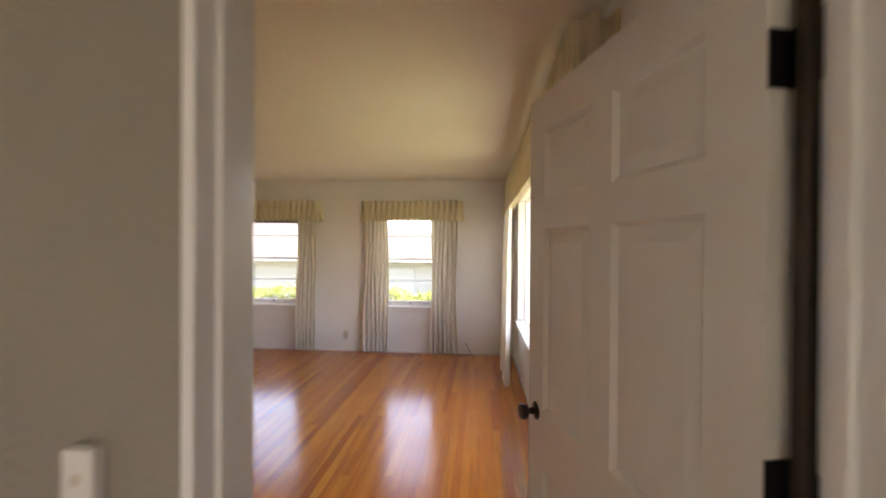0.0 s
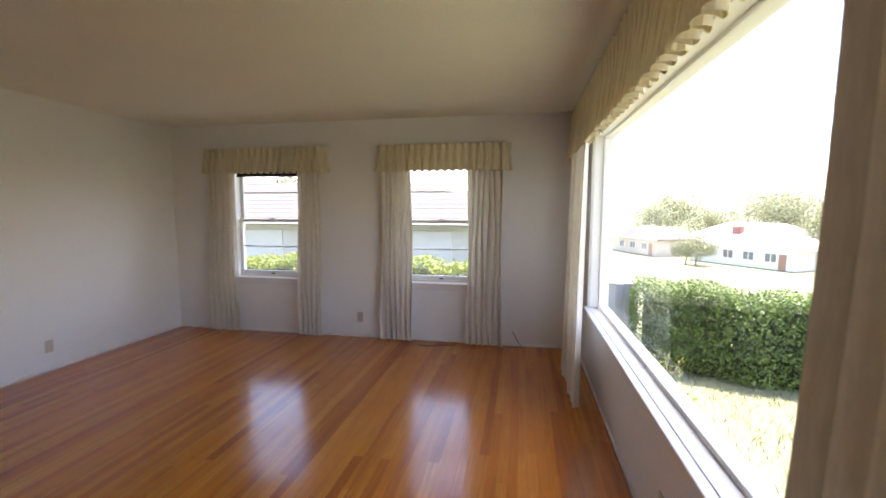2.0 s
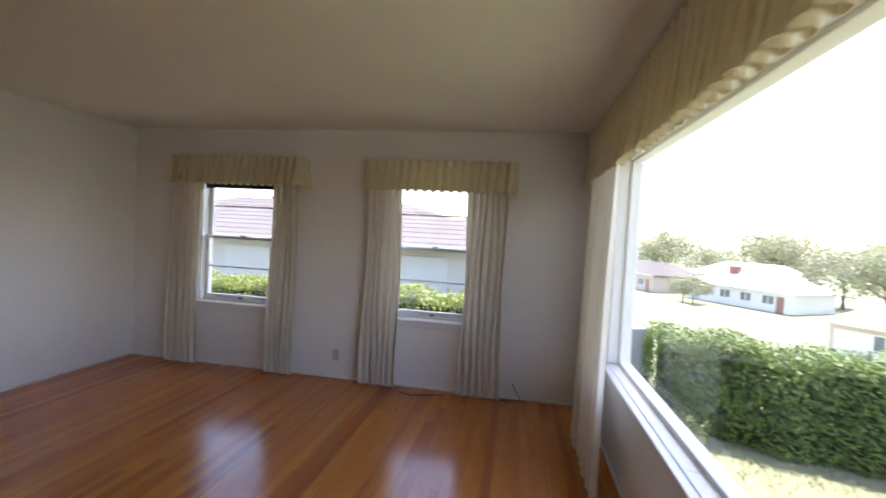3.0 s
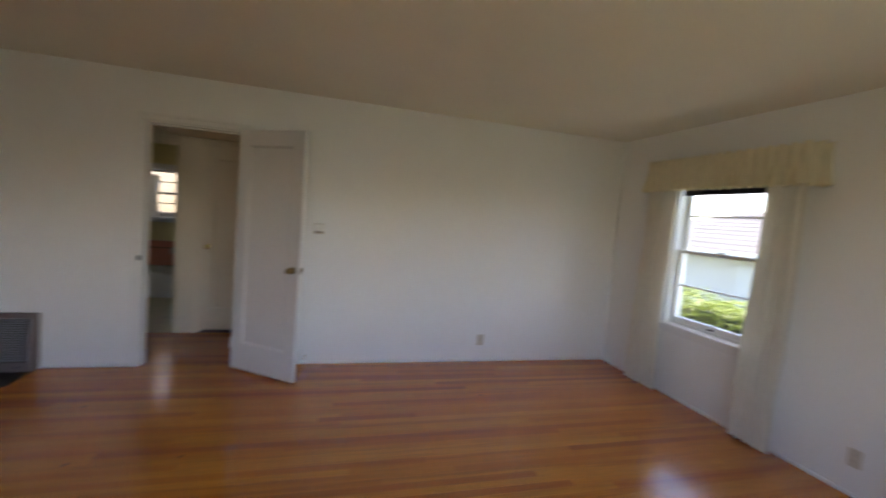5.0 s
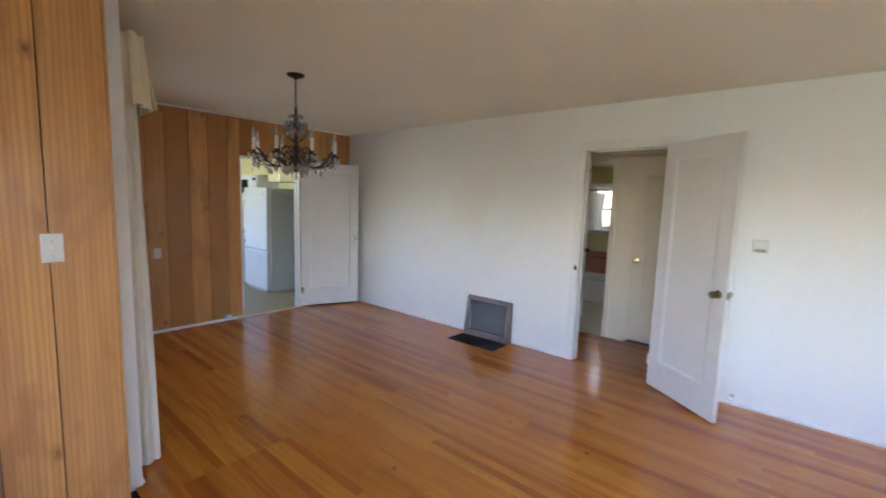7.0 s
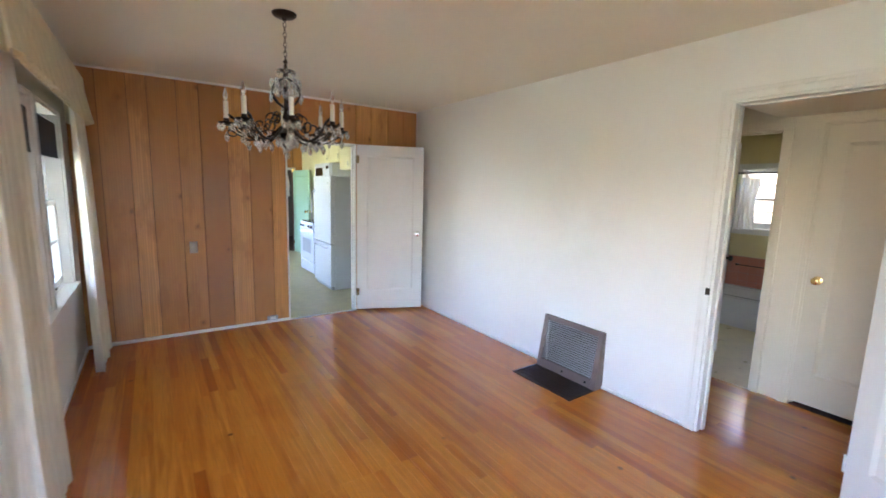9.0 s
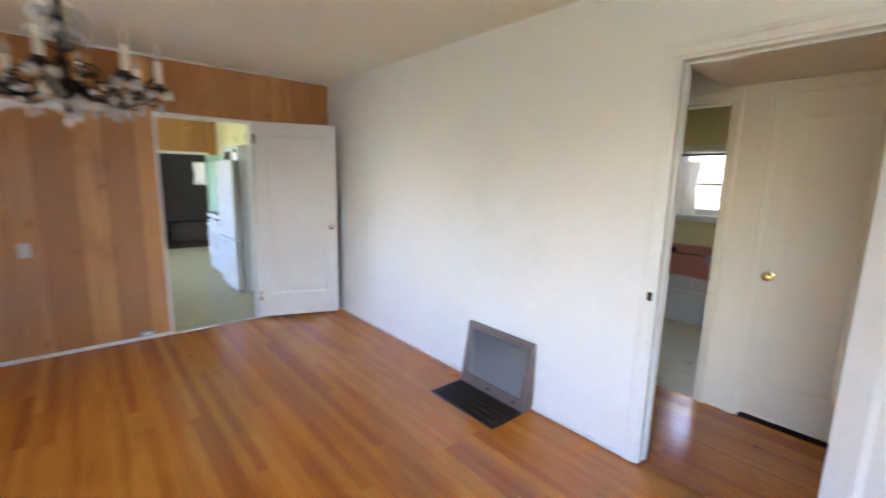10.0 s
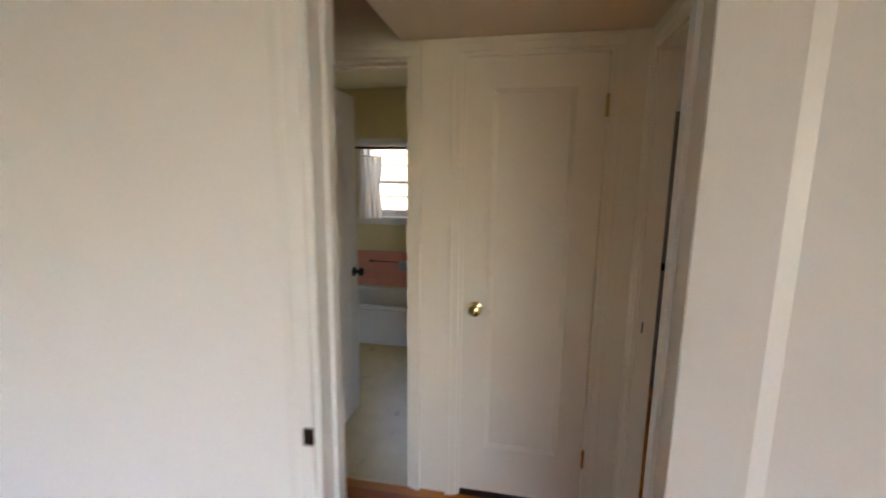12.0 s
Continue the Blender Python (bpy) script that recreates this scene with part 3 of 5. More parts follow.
# six-panel front door, open
FW, FH = 0.895, 2.03
c0, c1, c2, c3 = 0.115, FW / 2 - 0.05, FW / 2 + 0.05, FW - 0.115
rows6 = ((0.23, 0.79), (0.985, 1.585), (1.68, 1.905))
FT = math.degrees(math.atan2(2.20 - YF, 0.412 - 0.656))
panel_door("front_door", (0.652, YF + 0.012, 0.015), FT, FW, FH, [(a, b, z0, z1) for z0, z1 in rows6 for a, b in ((c0, c1), (c2, c3))], FRONTP, BRONZE, "white six-panel front door, open, with dark bronze hardware", thick=0.044, field=0.006, knob_z=0.965, hinges=(0.24, 1.165, 1.805), hinge_metal=BLACKM)
front_jamb = jamb("door_frame_front", "y", YF - 0.14, YF, FX0, FX1, FTOP)
for z in (0.255, 1.18, 1.82):
    part("hinge_plate", boxed(FX1 - 0.020, YF - 0.042, z - 0.05, FX1 - 0.0155, YF + 0.001, z + 0.05, bevel=0.001), BLACKM, front_jamb, "black hinge leaf on the jamb")
part("strike", boxed(FX0 + 0.0155, YF - 0.10, 0.93, FX0 + 0.0185, YF - 0.062, 1.03, bevel=0.001), LOUVRE, front_jamb, "grey metal strike plate")
solid("trim_front_inside", boxed(FX0 - 0.055, YF, 0, FX0, YF + 0.018, FTOP + 0.05, bevel=0.003), STAIN, "reddish stained casing beside the front door")
# dark strip added in place of the shade in the hinge gap
solid("trim_hinge_gap_shade", boxed(FX1 - 0.034, YF - 0.04, 0.013, FX1 - 0.0165, YF - 0.012, FTOP - 0.03, bevel=0.002), BRONZE, "dark strip standing in for the shaded gap at the hinge jamb")
solid("threshold", boxed(FX0, YF - 0.15, -0.02, FX1, YF + 0.01, 0.012, bevel=0.004), STAIN, "worn wooden threshold")


# ---- windows ----
def sash_window(name, axis, inner, outward, u0, u1, z0, z1, label, lock=True):
    """Double-hung window in a wall opening: frame, two sashes with a bar each, stool and apron. inner is the room face of the wall."""
    win = tagged(new(name), label, "window", "", "structure")
    def put(bm, a0, a1, q0, q1, zz0, zz1, bevel=0.002):
        p0, p1 = inner + outward * q0, inner + outward * q1
        if axis == "y":
            box(bm, a0, p0, zz0, a1, p1, zz1, bevel=bevel)
        else:
            box(bm, p0, a0, zz0, p1, a1, zz1, bevel=bevel)
    bm = bmesh.new()
    f = 0.022
    put(bm, u0 - 0.002, u0 + f, 0.0, 0.162, z0, z1)
    put(bm, u1 - f, u1 + 0.002, 0.0, 0.162, z0, z1)
    put(bm, u0 + f, u1 - f, 0.0, 0.162, z1 - f, z1 + 0.002)
    put(bm, u0 + f, u1 - f, 0.05, 0.175, z0 - 0.002, z0 + f)
    part("window_frame", bm, TRIM, win)
    bm = bmesh.new()
    put(bm, u0 - 0.055, u0, -0.016, 0.0, z0, z1 + 0.055)
    put(bm, u1, u1 + 0.055, -0.016, 0.0, z0, z1 + 0.055)
    put(bm, u0, u1, -0.016, 0.0, z1, z1 + 0.055)
    part("window_casing", bm, TRIM, win)
    bm = bmesh.new()
    put(bm, u0 - 0.07, u1 + 0.07, -0.04, 0.06, z0 - 0.028, z0 - 0.002, 0.006)
    part("window_sill", bm, TRIM, win)
    bm = bmesh.new()
    put(bm, u0 - 0.055, u1 + 0.055, -0.014, 0.0, z0 - 0.085, z0 - 0.029, 0.003)
    part("apron", bm, TRIM, win)
    mid = (z0 + z1) / 2 - 0.015
    s = 0.038
    for which, (a, b, q) in (("lower", (z0 + f, mid + 0.018, 0.055)), ("upper", (mid - 0.018, z1 - f, 0.095))):
        bm = bmesh.new()
        w0, w1 = u0 + f + 0.002, u1 - f - 0.002
        low = 0.05 if which == "lower" else 0.034
        put(bm, w0, w0 + s, q, q + 0.034, a, b)
        put(bm, w1 - s, w1, q, q + 0.034, a, b)
        put(bm, w0 + s, w1 - s, q, q + 0.034, a, a + low)
        put(bm, w0 + s, w1 - s, q, q + 0.034, b - 0.034, b)
        sash = part("sash", bm, TRIM, win)
        bar = (a + low + b - 0.034) / 2
        bm = bmesh.new()
        put(bm, w0 + s, w1 - s, q + 0.006, q + 0.028, bar - 0.008, bar + 0.008)
        part("glazing_bar", bm, TRIM, sash)
        for za, zb in ((a + low - 0.004, bar - 0.004), (bar + 0.004, b - 0.030)):
            bm = bmesh.new()
            put(bm, w0 + s - 0.004, w1 - s + 0.004, q + 0.015, q + 0.018, za, zb, 0)
            g = part("pane", bm, GLASS, sash)
            g.visible_shadow = False
        if which == "lower" and lock:
            bm = bmesh.new()
            c = (w0 + w1) / 2
            put(bm, c - 0.028, c + 0.028, q - 0.004, q + 0.02, b, b + 0.014, 0.004)
            put(bm, c - 0.03, c + 0.002, q - 0.014, q - 0.004, b + 0.004, b + 0.012, 0.003)
            part("sash_lock", bm, BRONZE, sash)
            bm = bmesh.new()
            put(bm, c - 0.022, c + 0.022, q - 0.018, q, a + 0.012, a + 0.026, 0.004)
            part("sash_lift", bm, BRONZE, sash)
    return win


sash_window("window_1", "y", YN, 1, *N1, NZ0, NZ1, "white double-hung sash window with a bar across each sash")
sash_window("window_2", "y", YN, 1, *N2, NZ0, NZ1, "white double-hung sash window with a bar across each sash")
sash_window("window_3", "x", XD, 1, DW[0], -0.33, 0.70, 2.02, "white double-hung sash window beside the dining area")
sash_window("window_4", "x", XD, 1, -0.27, DW[1], 0.70, 2.02, "white double-hung sash window beside the dining area")
solid("window_mullion", boxed(XD + 0.001, -0.33, 0.70, XD + 0.139, -0.27, 2.02), TRIM, "white post between two sash windows")

# picture window
win = tagged(new("window_5"), "wide fixed picture window in a white wooden frame", "window", "", "structure")
bm = bmesh.new()
for a0, a1, zz0, zz1 in ((PY0, PY0 + 0.035, PZ0, PZ1), (PY1 - 0.035, PY1, PZ0, PZ1), (PY0 + 0.035, PY1 - 0.035, PZ0, PZ0 + 0.03), (PY0 + 0.035, PY1 - 0.035, PZ1 - 0.03, PZ1)):
    box(bm, XE + 0.075, a0, zz0, XE + 0.15, a1, zz1, bevel=0.004)
for a0, a1, zz0, zz1 in ((PY0, PY0 + 0.012, PZ0, PZ1), (PY1 - 0.012, PY1, PZ0, PZ1), (PY0 + 0.012, PY1 - 0.012, PZ0, PZ0 + 0.006), (PY0 + 0.012, PY1 - 0.012, PZ1 - 0.012, PZ1)):
    box(bm, XE - 0.001, a0, zz0, XE + 0.075, a1, zz1, bevel=0.003)
part("window_frame", bm, TRIM, win)
g = part("pane", boxed(XE + 0.110, PY0 + 0.03, PZ0 + 0.025, XE + 0.114, PY1 - 0.03, PZ1 - 0.025), GLASS, win)
g.visible_shadow = False
bm = boxed(XE - 0.045, PY0 - 0.06, PZ0 - 0.028, XE + 0.07, PY1 + 0.06, PZ0 + 0.001, bevel=0.006)
part("window_sill", bm, TRIM, win)
bm = boxed(XE - 0.015, PY0 - 0.045, PZ0 - 0.09, XE, PY1 + 0.045, PZ0 - 0.029, bevel=0.003)
part("apron", bm, TRIM, win)
bm = bmesh.new()
box(bm, XE - 0.016, PY0 - 0.055, PZ0 + 0.002, XE, PY0, PZ1 + 0.05, bevel=0.003)
box(bm, XE - 0.016, PY1, PZ0 + 0.002, XE, PY1 + 0.055, PZ1 + 0.05, bevel=0.003)
box(bm, XE - 0.016, PY0, PZ1, XE, PY1, PZ1 + 0.05, bevel=0.003)
part("window_casing", bm, TRIM, win)


# ---- curtains and valances ----
def fold_sheet(bm, n, m, point, thick=0.004):
    """A cloth of n by m cells with thickness; point(i / n, j / m) gives a place, j from the top down."""
    grid = [[Vector(point(i / n, j / m)) for j in range(m + 1)] for i in range(n + 1)]
    front, back = [], []
    for i in range(n + 1):
        fr, bk = [], []
        for j in range(m + 1):
            du = grid[min(i + 1, n)][j] - grid[max(i - 1, 0)][j]
            dv = grid[i][min(j + 1, m)] - grid[i][max(j - 1, 0)]
            k = du.cross(dv).normalized()
            fr.append(bm.verts.new(grid[i][j] + k * thick / 2))
            bk.append(bm.verts.new(grid[i][j] - k * thick / 2))
        front.append(fr)
        back.append(bk)
    for i in range(n):
        for j in range(m):
            bm.faces.new((front[i][j], front[i + 1][j], front[i + 1][j + 1], front[i][j + 1]))
            bm.faces.new((back[i][j], back[i][j + 1], back[i + 1][j + 1], back[i + 1][j]))
    for i in range(n):
        bm.faces.new((front[i][0], back[i][0], back[i + 1][0], front[i + 1][0]))
        bm.faces.new((front[i][m], front[i + 1][m], back[i + 1][m], back[i][m]))
    for j in range(m):
        bm.faces.new((front[0][j], front[0][j + 1], back[0][j + 1], back[0][j]))
        bm.faces.new((front[n][j], back[n][j], back[n][j + 1], front[n][j + 1]))


def curtain(where, turn, width, height, folds, seed, label, gather=0.96, depth=0.045, flare=0.1, material=None, group="curtains", ret=0.0):
    """A pleated drape along local x, hem at local z 0, folds out towards local -y."""
    rnd = random.Random(seed)
    ph = [rnd.uniform(-0.5, 0.5) for _ in range(folds + 2)]
    am = [rnd.uniform(0.55, 1.25) for _ in range(folds + 2)]
    c = thing("curtain", where, label, "curtain", group, "", turn)
    def point(u, v):
        if ret and u < 0.16:
            q = u / 0.16
            return (0.012 * math.sin(9 * q) * (0.4 + v) - 0.02 * v, ret * (1 - q) - 0.03 * v * q, height * (1 - v))
        if ret:
            u = (u - 0.16) / 0.84
        k = u * folds
        i = int(k)
        a = am[i] * (1 - (k - i)) + am[i + 1] * (k - i)
        p = ph[i] * (1 - (k - i)) + ph[i + 1] * (k - i)
        wave = 2 * abs(math.cos(math.pi * k + 0.5 * p * (0.4 + 1.3 * v))) ** 0.5 - 1
        span = gather + (1 - gather) * v ** 0.7 + flare * max(0, v - 0.5)
        x = width * (0.5 + (u - 0.5) * span) + 0.012 * math.sin(7 * v + 5 * p)
        y = -(0.35 + 0.65 * v ** 0.6) * depth * a * wave - 0.02 * v
        return (x, y, height * (1 - v) + 0.008 * math.sin(2 * math.pi * k + 1) * v)
    bm = bmesh.new()
    fold_sheet(bm, folds * 18, 16, point)
    part("drape", bm, material or DRAPE, c, smooth=True)
    bm = bmesh.new()
    tube(bm, [(0.0, 0.012, height + 0.012), (width, 0.012, height + 0.012)], 0.008)
    part("rod", bm, TRIM, c)
    return c


def valance(where, turn, width, deep, top, bottom, pleats, seed, label, amp=0.028, flare=0.03):
    """A pinch-pleated cloth valance on a board: front along local x, returns back to the wall at local y 0; out is local -y."""
    rnd = random.Random(seed)
    v_ = thing("valance", where, label, "valance", "valances", "", turn)
    total = width + 2 * deep
    n = pleats
    jit = [rnd.uniform(-0.35, 0.35) for _ in range(n + 2)]
    def point(u, v):
        k = u * n
        i = int(k)
        j = jit[i] * (1 - (k - i)) + jit[i + 1] * (k - i)
        w = math.cos(2 * math.pi * k + j * (1 + v))
        w = math.copysign(abs(w) ** 0.7, w)
        pinch = math.exp(-((v - 0.30) / 0.16) ** 2)
        a = amp * (0.55 * (1 - v) ** 2 + 0.15 + 0.85 * v * v) * (1 - 0.55 * pinch) * (1 + 0.5 * j)
        s = min(total, max(0.0, u * total + 0.2 * total / n * math.sin(4 * math.pi * k) * v))
        out = flare * v + a * w + 0.012
        edge = 0.007 * math.sin(2 * math.pi * k + 1.2 + j) * v ** 3
        z = top + (bottom - top) * v + edge + 0.008 * w * (1 - v) ** 4
        if s < deep:
            return (-out + 0.0, -s - (0 if s > 0.02 else 0), z)
        if s > total - deep:
            return (width + out, -(total - s), z)
        x = s - deep
        c0_ = max(0.0, 1 - x / 0.05)
        c1_ = max(0.0, 1 - (width - x) / 0.05)
        return (x + (c1_ - c0_) * out, -deep - out * (1 - 0.35 * max(c0_, c1_)), z)
    bm = bmesh.new()
    fold_sheet(bm, n * 10, 12, point)
    part("skirt", bm, VAL, v_, smooth=True)
    part("board", boxed(0.012, -deep + 0.012, top - 0.02, width - 0.012, -0.002, top - 0.002, bevel=0.002), TRIM, v_)
    return v_


def roller(where, turn, width, drop, label):
    r = thing("roller_shade", where, label, "roller shade", "roller shades", "", turn)
    bm = bmesh.new()
    lathe(bm, [(0.018, 0.0), (0.018, width)], 14, (0, 0, 0), "X")
    part("roll", bm, SHADE, r, smooth=True)
    part("cloth", boxed(0.01, -0.019, -drop, width - 0.01, -0.017, 0.0), SHADE, r)
    part("hem_bar", boxed(0.01, -0.023, -drop - 0.012, width - 0.01, -0.013, -drop, bevel=0.003), SHADE, r)
    return r


# north windows
valance((-3.60, YN - 0.001, 0), 0, 1.47, 0.125, 2.185, 1.90, 21, 3, "cream pinch-pleated valance above a sash window", amp=0.03, flare=0.02)
valance((-1.45, YN - 0.001, 0), 0, 1.39, 0.125, 2.175, 1.895, 20, 4, "cream pinch-pleated valance above a sash window", amp=0.03, flare=0.02)
HN = 1.99
curtain((-3.61, YN - 0.075, 0.022), 0, 0.35, HN, 5, 11, "ivory pleated drape hanging to the floor beside a window", depth=0.04)
curtain((-2.445, YN - 0.075, 0.022), 0, 0.285, HN, 5, 12, "ivory pleated drape hanging to the floor beside a window", depth=0.04)
curtain((-1.435, YN - 0.075, 0.022), 0, 0.35, HN, 6, 13, "ivory pleated drape hanging to the floor beside a window", depth=0.04)
curtain((-0.475, YN - 0.075, 0.022), 0, 0.37, HN, 6, 14, "ivory pleated drape hanging to the floor beside a window", depth=0.04)
roller((-3.30, YN + 0.035, 1.985), 0, 0.87, 0.105, "dark navy roller shade rolled up at the window head")
# picture window: local x runs along -y of the world
valance((XE - 0.001, 6.50, 0), -90, 4.25, 0.13, 2.375, 1.955, 52, 5, "long cream pinch-pleated valance above the picture window", amp=0.030, flare=0.022)
curtain((XE - 0.16, 5.99, 0.03), -90, 0.72, 2.05, 6, 15, "ivory pleated drape drawn back beside the picture window", depth=0.045)
curtain((XE - 0.10, 2.93, 0.03), -90, 0.72, 2.05, 8, 16, "ivory pleated drape drawn back beside the picture window", depth=0.06, material=SHADEDRAPE)
# dining window: the wall faces -x; local x runs along -y
valance((XD - 0.001, 1.03, 0), -90, 2.53, 0.122, 2.35, 1.985, 34, 6, "cream valance above the dining window", amp=0.016, flare=0.045)
curtain((XD - 0.092, 1.02, 0.02), -90, 0.38, 2.03, 6, 17, "ivory drape hanging to the floor beside the dining window", depth=0.03, flare=0.22, ret=0.09)
curtain((XD - 0.115, -0.86, 0.02), -90, 0.56, 2.03, 5, 18, "ivory drape hanging to the floor beside the dining window", depth=0.05, flare=0.16)
roller((XD + 0.035, DW[1] - 0.03, 1.93), -90, DW[1] + 0.22, 0.24, "dark navy roller shade pulled a little way down")
roller((XD + 0.035, -0.35, 1.93), -90, 0.84, 0.24, "dark navy roller shade pulled a little way down")


# ---- knotty pine boards ----
south = solid("wall_pine", boxed(KX1, YS - 0.022, 0.0, XD, YS - 0.012, H), GROOVE, "knotty pine board wall, varnished")
def pine_board(x0, x1, z0, z1, parent, face, depth=0.016, axis="y"):
    bm = bmesh.new()
    g = 0.0019
    box(bm, -(x1 - x0) / 2 + g, -depth, 0, (x1 - x0) / 2 - g, 0, z1 - z0, bevel=0.003)
    ob = part("board", bm, PINE, parent)
    ob.matrix_world = pose((x0 + x1) / 2, face, z0)
    return ob
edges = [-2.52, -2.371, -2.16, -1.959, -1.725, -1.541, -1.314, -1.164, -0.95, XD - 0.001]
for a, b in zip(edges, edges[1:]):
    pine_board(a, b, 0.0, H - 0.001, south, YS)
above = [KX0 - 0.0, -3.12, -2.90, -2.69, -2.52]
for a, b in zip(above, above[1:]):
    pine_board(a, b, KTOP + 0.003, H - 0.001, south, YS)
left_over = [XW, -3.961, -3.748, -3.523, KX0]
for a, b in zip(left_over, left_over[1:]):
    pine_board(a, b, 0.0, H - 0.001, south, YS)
stub = solid("wall_pine_entry", boxed(XP, YF - 0.001, 0.0, FX0 - 0.056, YF + 0.004, H), GROOVE, "two knotty pine boards beside the front door")
for a, b in ((XP - 0.002, -0.423), (-0.423, FX0 - 0.057)):
    bm = bmesh.new()
    box(bm, -(b - a) / 2 + 0.0022, 0, 0, (b - a) / 2 - 0.0022, 0.016, H - 0.001, bevel=0.004)
    ob = part("board", bm, PINE, stub)
    ob.matrix_world = pose((a + b) / 2, YF + 0.004, 0)
solid("trim_pine_corner", boxed(XP - 0.012, YF - 0.04, 0.0, XP - 0.001, YF + 0.021, H - 0.001, bevel=0.003), PINE, "varnished pine corner strip")
bm = boxed(FX0 - 0.056, YF + 0.0, FTOP + 0.05, XE, YF + 0.004, H)
solid("wall_over_front_door", bm, WALL, "white painted wall above the front door")


# ---- wall fittings ----
def outlet(where, turn, label="beige duplex wall outlet", material=BEIGEP, group="outlets"):
    o = thing("wall_outlet", where, label, "outlet", group, "", turn)
    part("plate", boxed(-0.035, -0.006, -0.057, 0.035, 0.0, 0.057, bevel=0.002), material, o)
    for z in (-0.02, 0.02):
        bm = bmesh.new()
        lathe(bm, [(0.0165, -0.0085), (0.0165, -0.004)], 16, (0, 0, z), "Y")
        r = part("receptacle", bm, material, o)
        bm = bmesh.new()
        for x in (-0.006, 0.006):
            box(bm, x - 0.0012, -0.0092, z - 0.001, x + 0.0012, -0.0084, z + 0.007)
        part("slots", bm, BLACKM, r)
    part("screw", boxed(-0.003, -0.0075, -0.003, 0.003, -0.0058, 0.003, bevel=0.001), CHROME, o)
    return o


outlet((XW, 5.198, 0.23), 90)
outlet((-1.741, YN, 0.235), 0)
outlet((XE, 3.954, 0.235), -90)
outlet((-1.616, YS, 0.885), 180)
sw = thing("light_switch", (-0.432, YF + 0.020, 1.305), "white wall switch on the pine boards", "switch", "", "", 180)
part("plate", boxed(-0.036, -0.006, -0.06, 0.036, 0.0, 0.06, bevel=0.002), PLASTIC, sw)
part("toggle", boxed(-0.005, -0.016, -0.004, 0.005, -0.005, 0.012, bevel=0.002), PLASTIC, sw)
for z in (-0.03, 0.03):
    part("screw", boxed(-0.003, -0.0075, z - 0.003, 0.003, -0.0058, z + 0.003, bevel=0.001), CHROME, sw)
th = thing("thermostat", (XW, 3.500, 1.243), "white wall thermostat with a dark dial strip", "thermostat", "", "", 90)
part("back_plate", boxed(-0.048, -0.010, -0.004, 0.048, 0.0, 0.094, bevel=0.004), BEIGEP, th)
part("body", boxed(-0.045, -0.036, 0.024, 0.045, -0.009, 0.090, bevel=0.007), PLASTIC, th)
part("scale", boxed(-0.030, -0.026, 0.004, 0.030, -0.009, 0.023, bevel=0.003), REGISTER, th)
part("lever", boxed(-0.006, -0.040, 0.008, 0.002, -0.025, 0.018, bevel=0.001), CHROME, th)
ds = thing("door_stop", (XW + 0.001, 3.43, 0.075), "chrome door stop screwed to the wall", "door stop", "", "", 90)
bm = bmesh.new()
lathe(bm, [(0.014, 0.0), (0.014, -0.004), (0.006, -0.008), (0.005, -0.055), (0.011, -0.058), (0.011, -0.070)], 14, (0, 0, 0), "Y")
part("stem", bm, CHROME, ds, smooth=True)
pj = thing("phone_jack", (-2.335, YS + 0.001, 0.034), "grey telephone junction box at the foot of the pine wall", "phone jack", "", "", 180)
part("box", boxed(-0.055, -0.035, 0.0, 0.055, 0.0, 0.045, bevel=0.006), LOUVRE, pj)
part("cover", boxed(-0.03, -0.040, 0.008, 0.03, -0.034, 0.038, bevel=0.002), PLASTIC, pj)
sk = thing("strike_plate", (XW + 0.0135, HY0 - 0.012, 0.94), "dark metal latch strike on the door casing", "strike plate", "", "", 90)
part("plate", boxed(-0.012, -0.002, -0.022, 0.014, 0.0, 0.022, bevel=0.001), BRONZE, sk)
sk2 = thing("strike_plate", (-5.05, 3.04, 0.955), "dark latch on the bedroom door jamb", "strike plate")
part("plate", boxed(-0.045, -0.022, -0.022, -0.015, -0.0175, 0.022, bevel=0.001), BRONZE, sk2)
bell = thing("doorbell", (-0.302, YF - 0.141, 1.20), "small white doorbell button box beside the front door", "doorbell")
part("box", boxed(-0.022, -0.022, 0.0, 0.022, 0.0, 0.075, bevel=0.004), PLASTIC, bell)
part("button", boxed(-0.007, -0.026, 0.03, 0.007, -0.021, 0.045, bevel=0.003), BEIGEP, bell)
# black cables on the floor at the north wall
for pts in (((-1.02, YN - 0.17, 0.006), (-0.9, YN - 0.22, 0.006), (-0.75, YN - 0.16, 0.006), (-0.6, YN - 0.12, 0.006)), ((0.02, YN - 0.02, 0.16), (0.07, YN - 0.035, 0.07), (0.12, YN - 0.06, 0.008), (0.02, YN - 0.1, 0.006), (-0.1, YN - 0.08, 0.006))):
    c = tagged(new("cable"), "thin black cable lying on the floor by the curtain", "cable", "cables")
    bm = bmesh.new()
    tube(bm, pts, 0.004, 6)
    part("wire", bm, BLACKM, c, smooth=True)


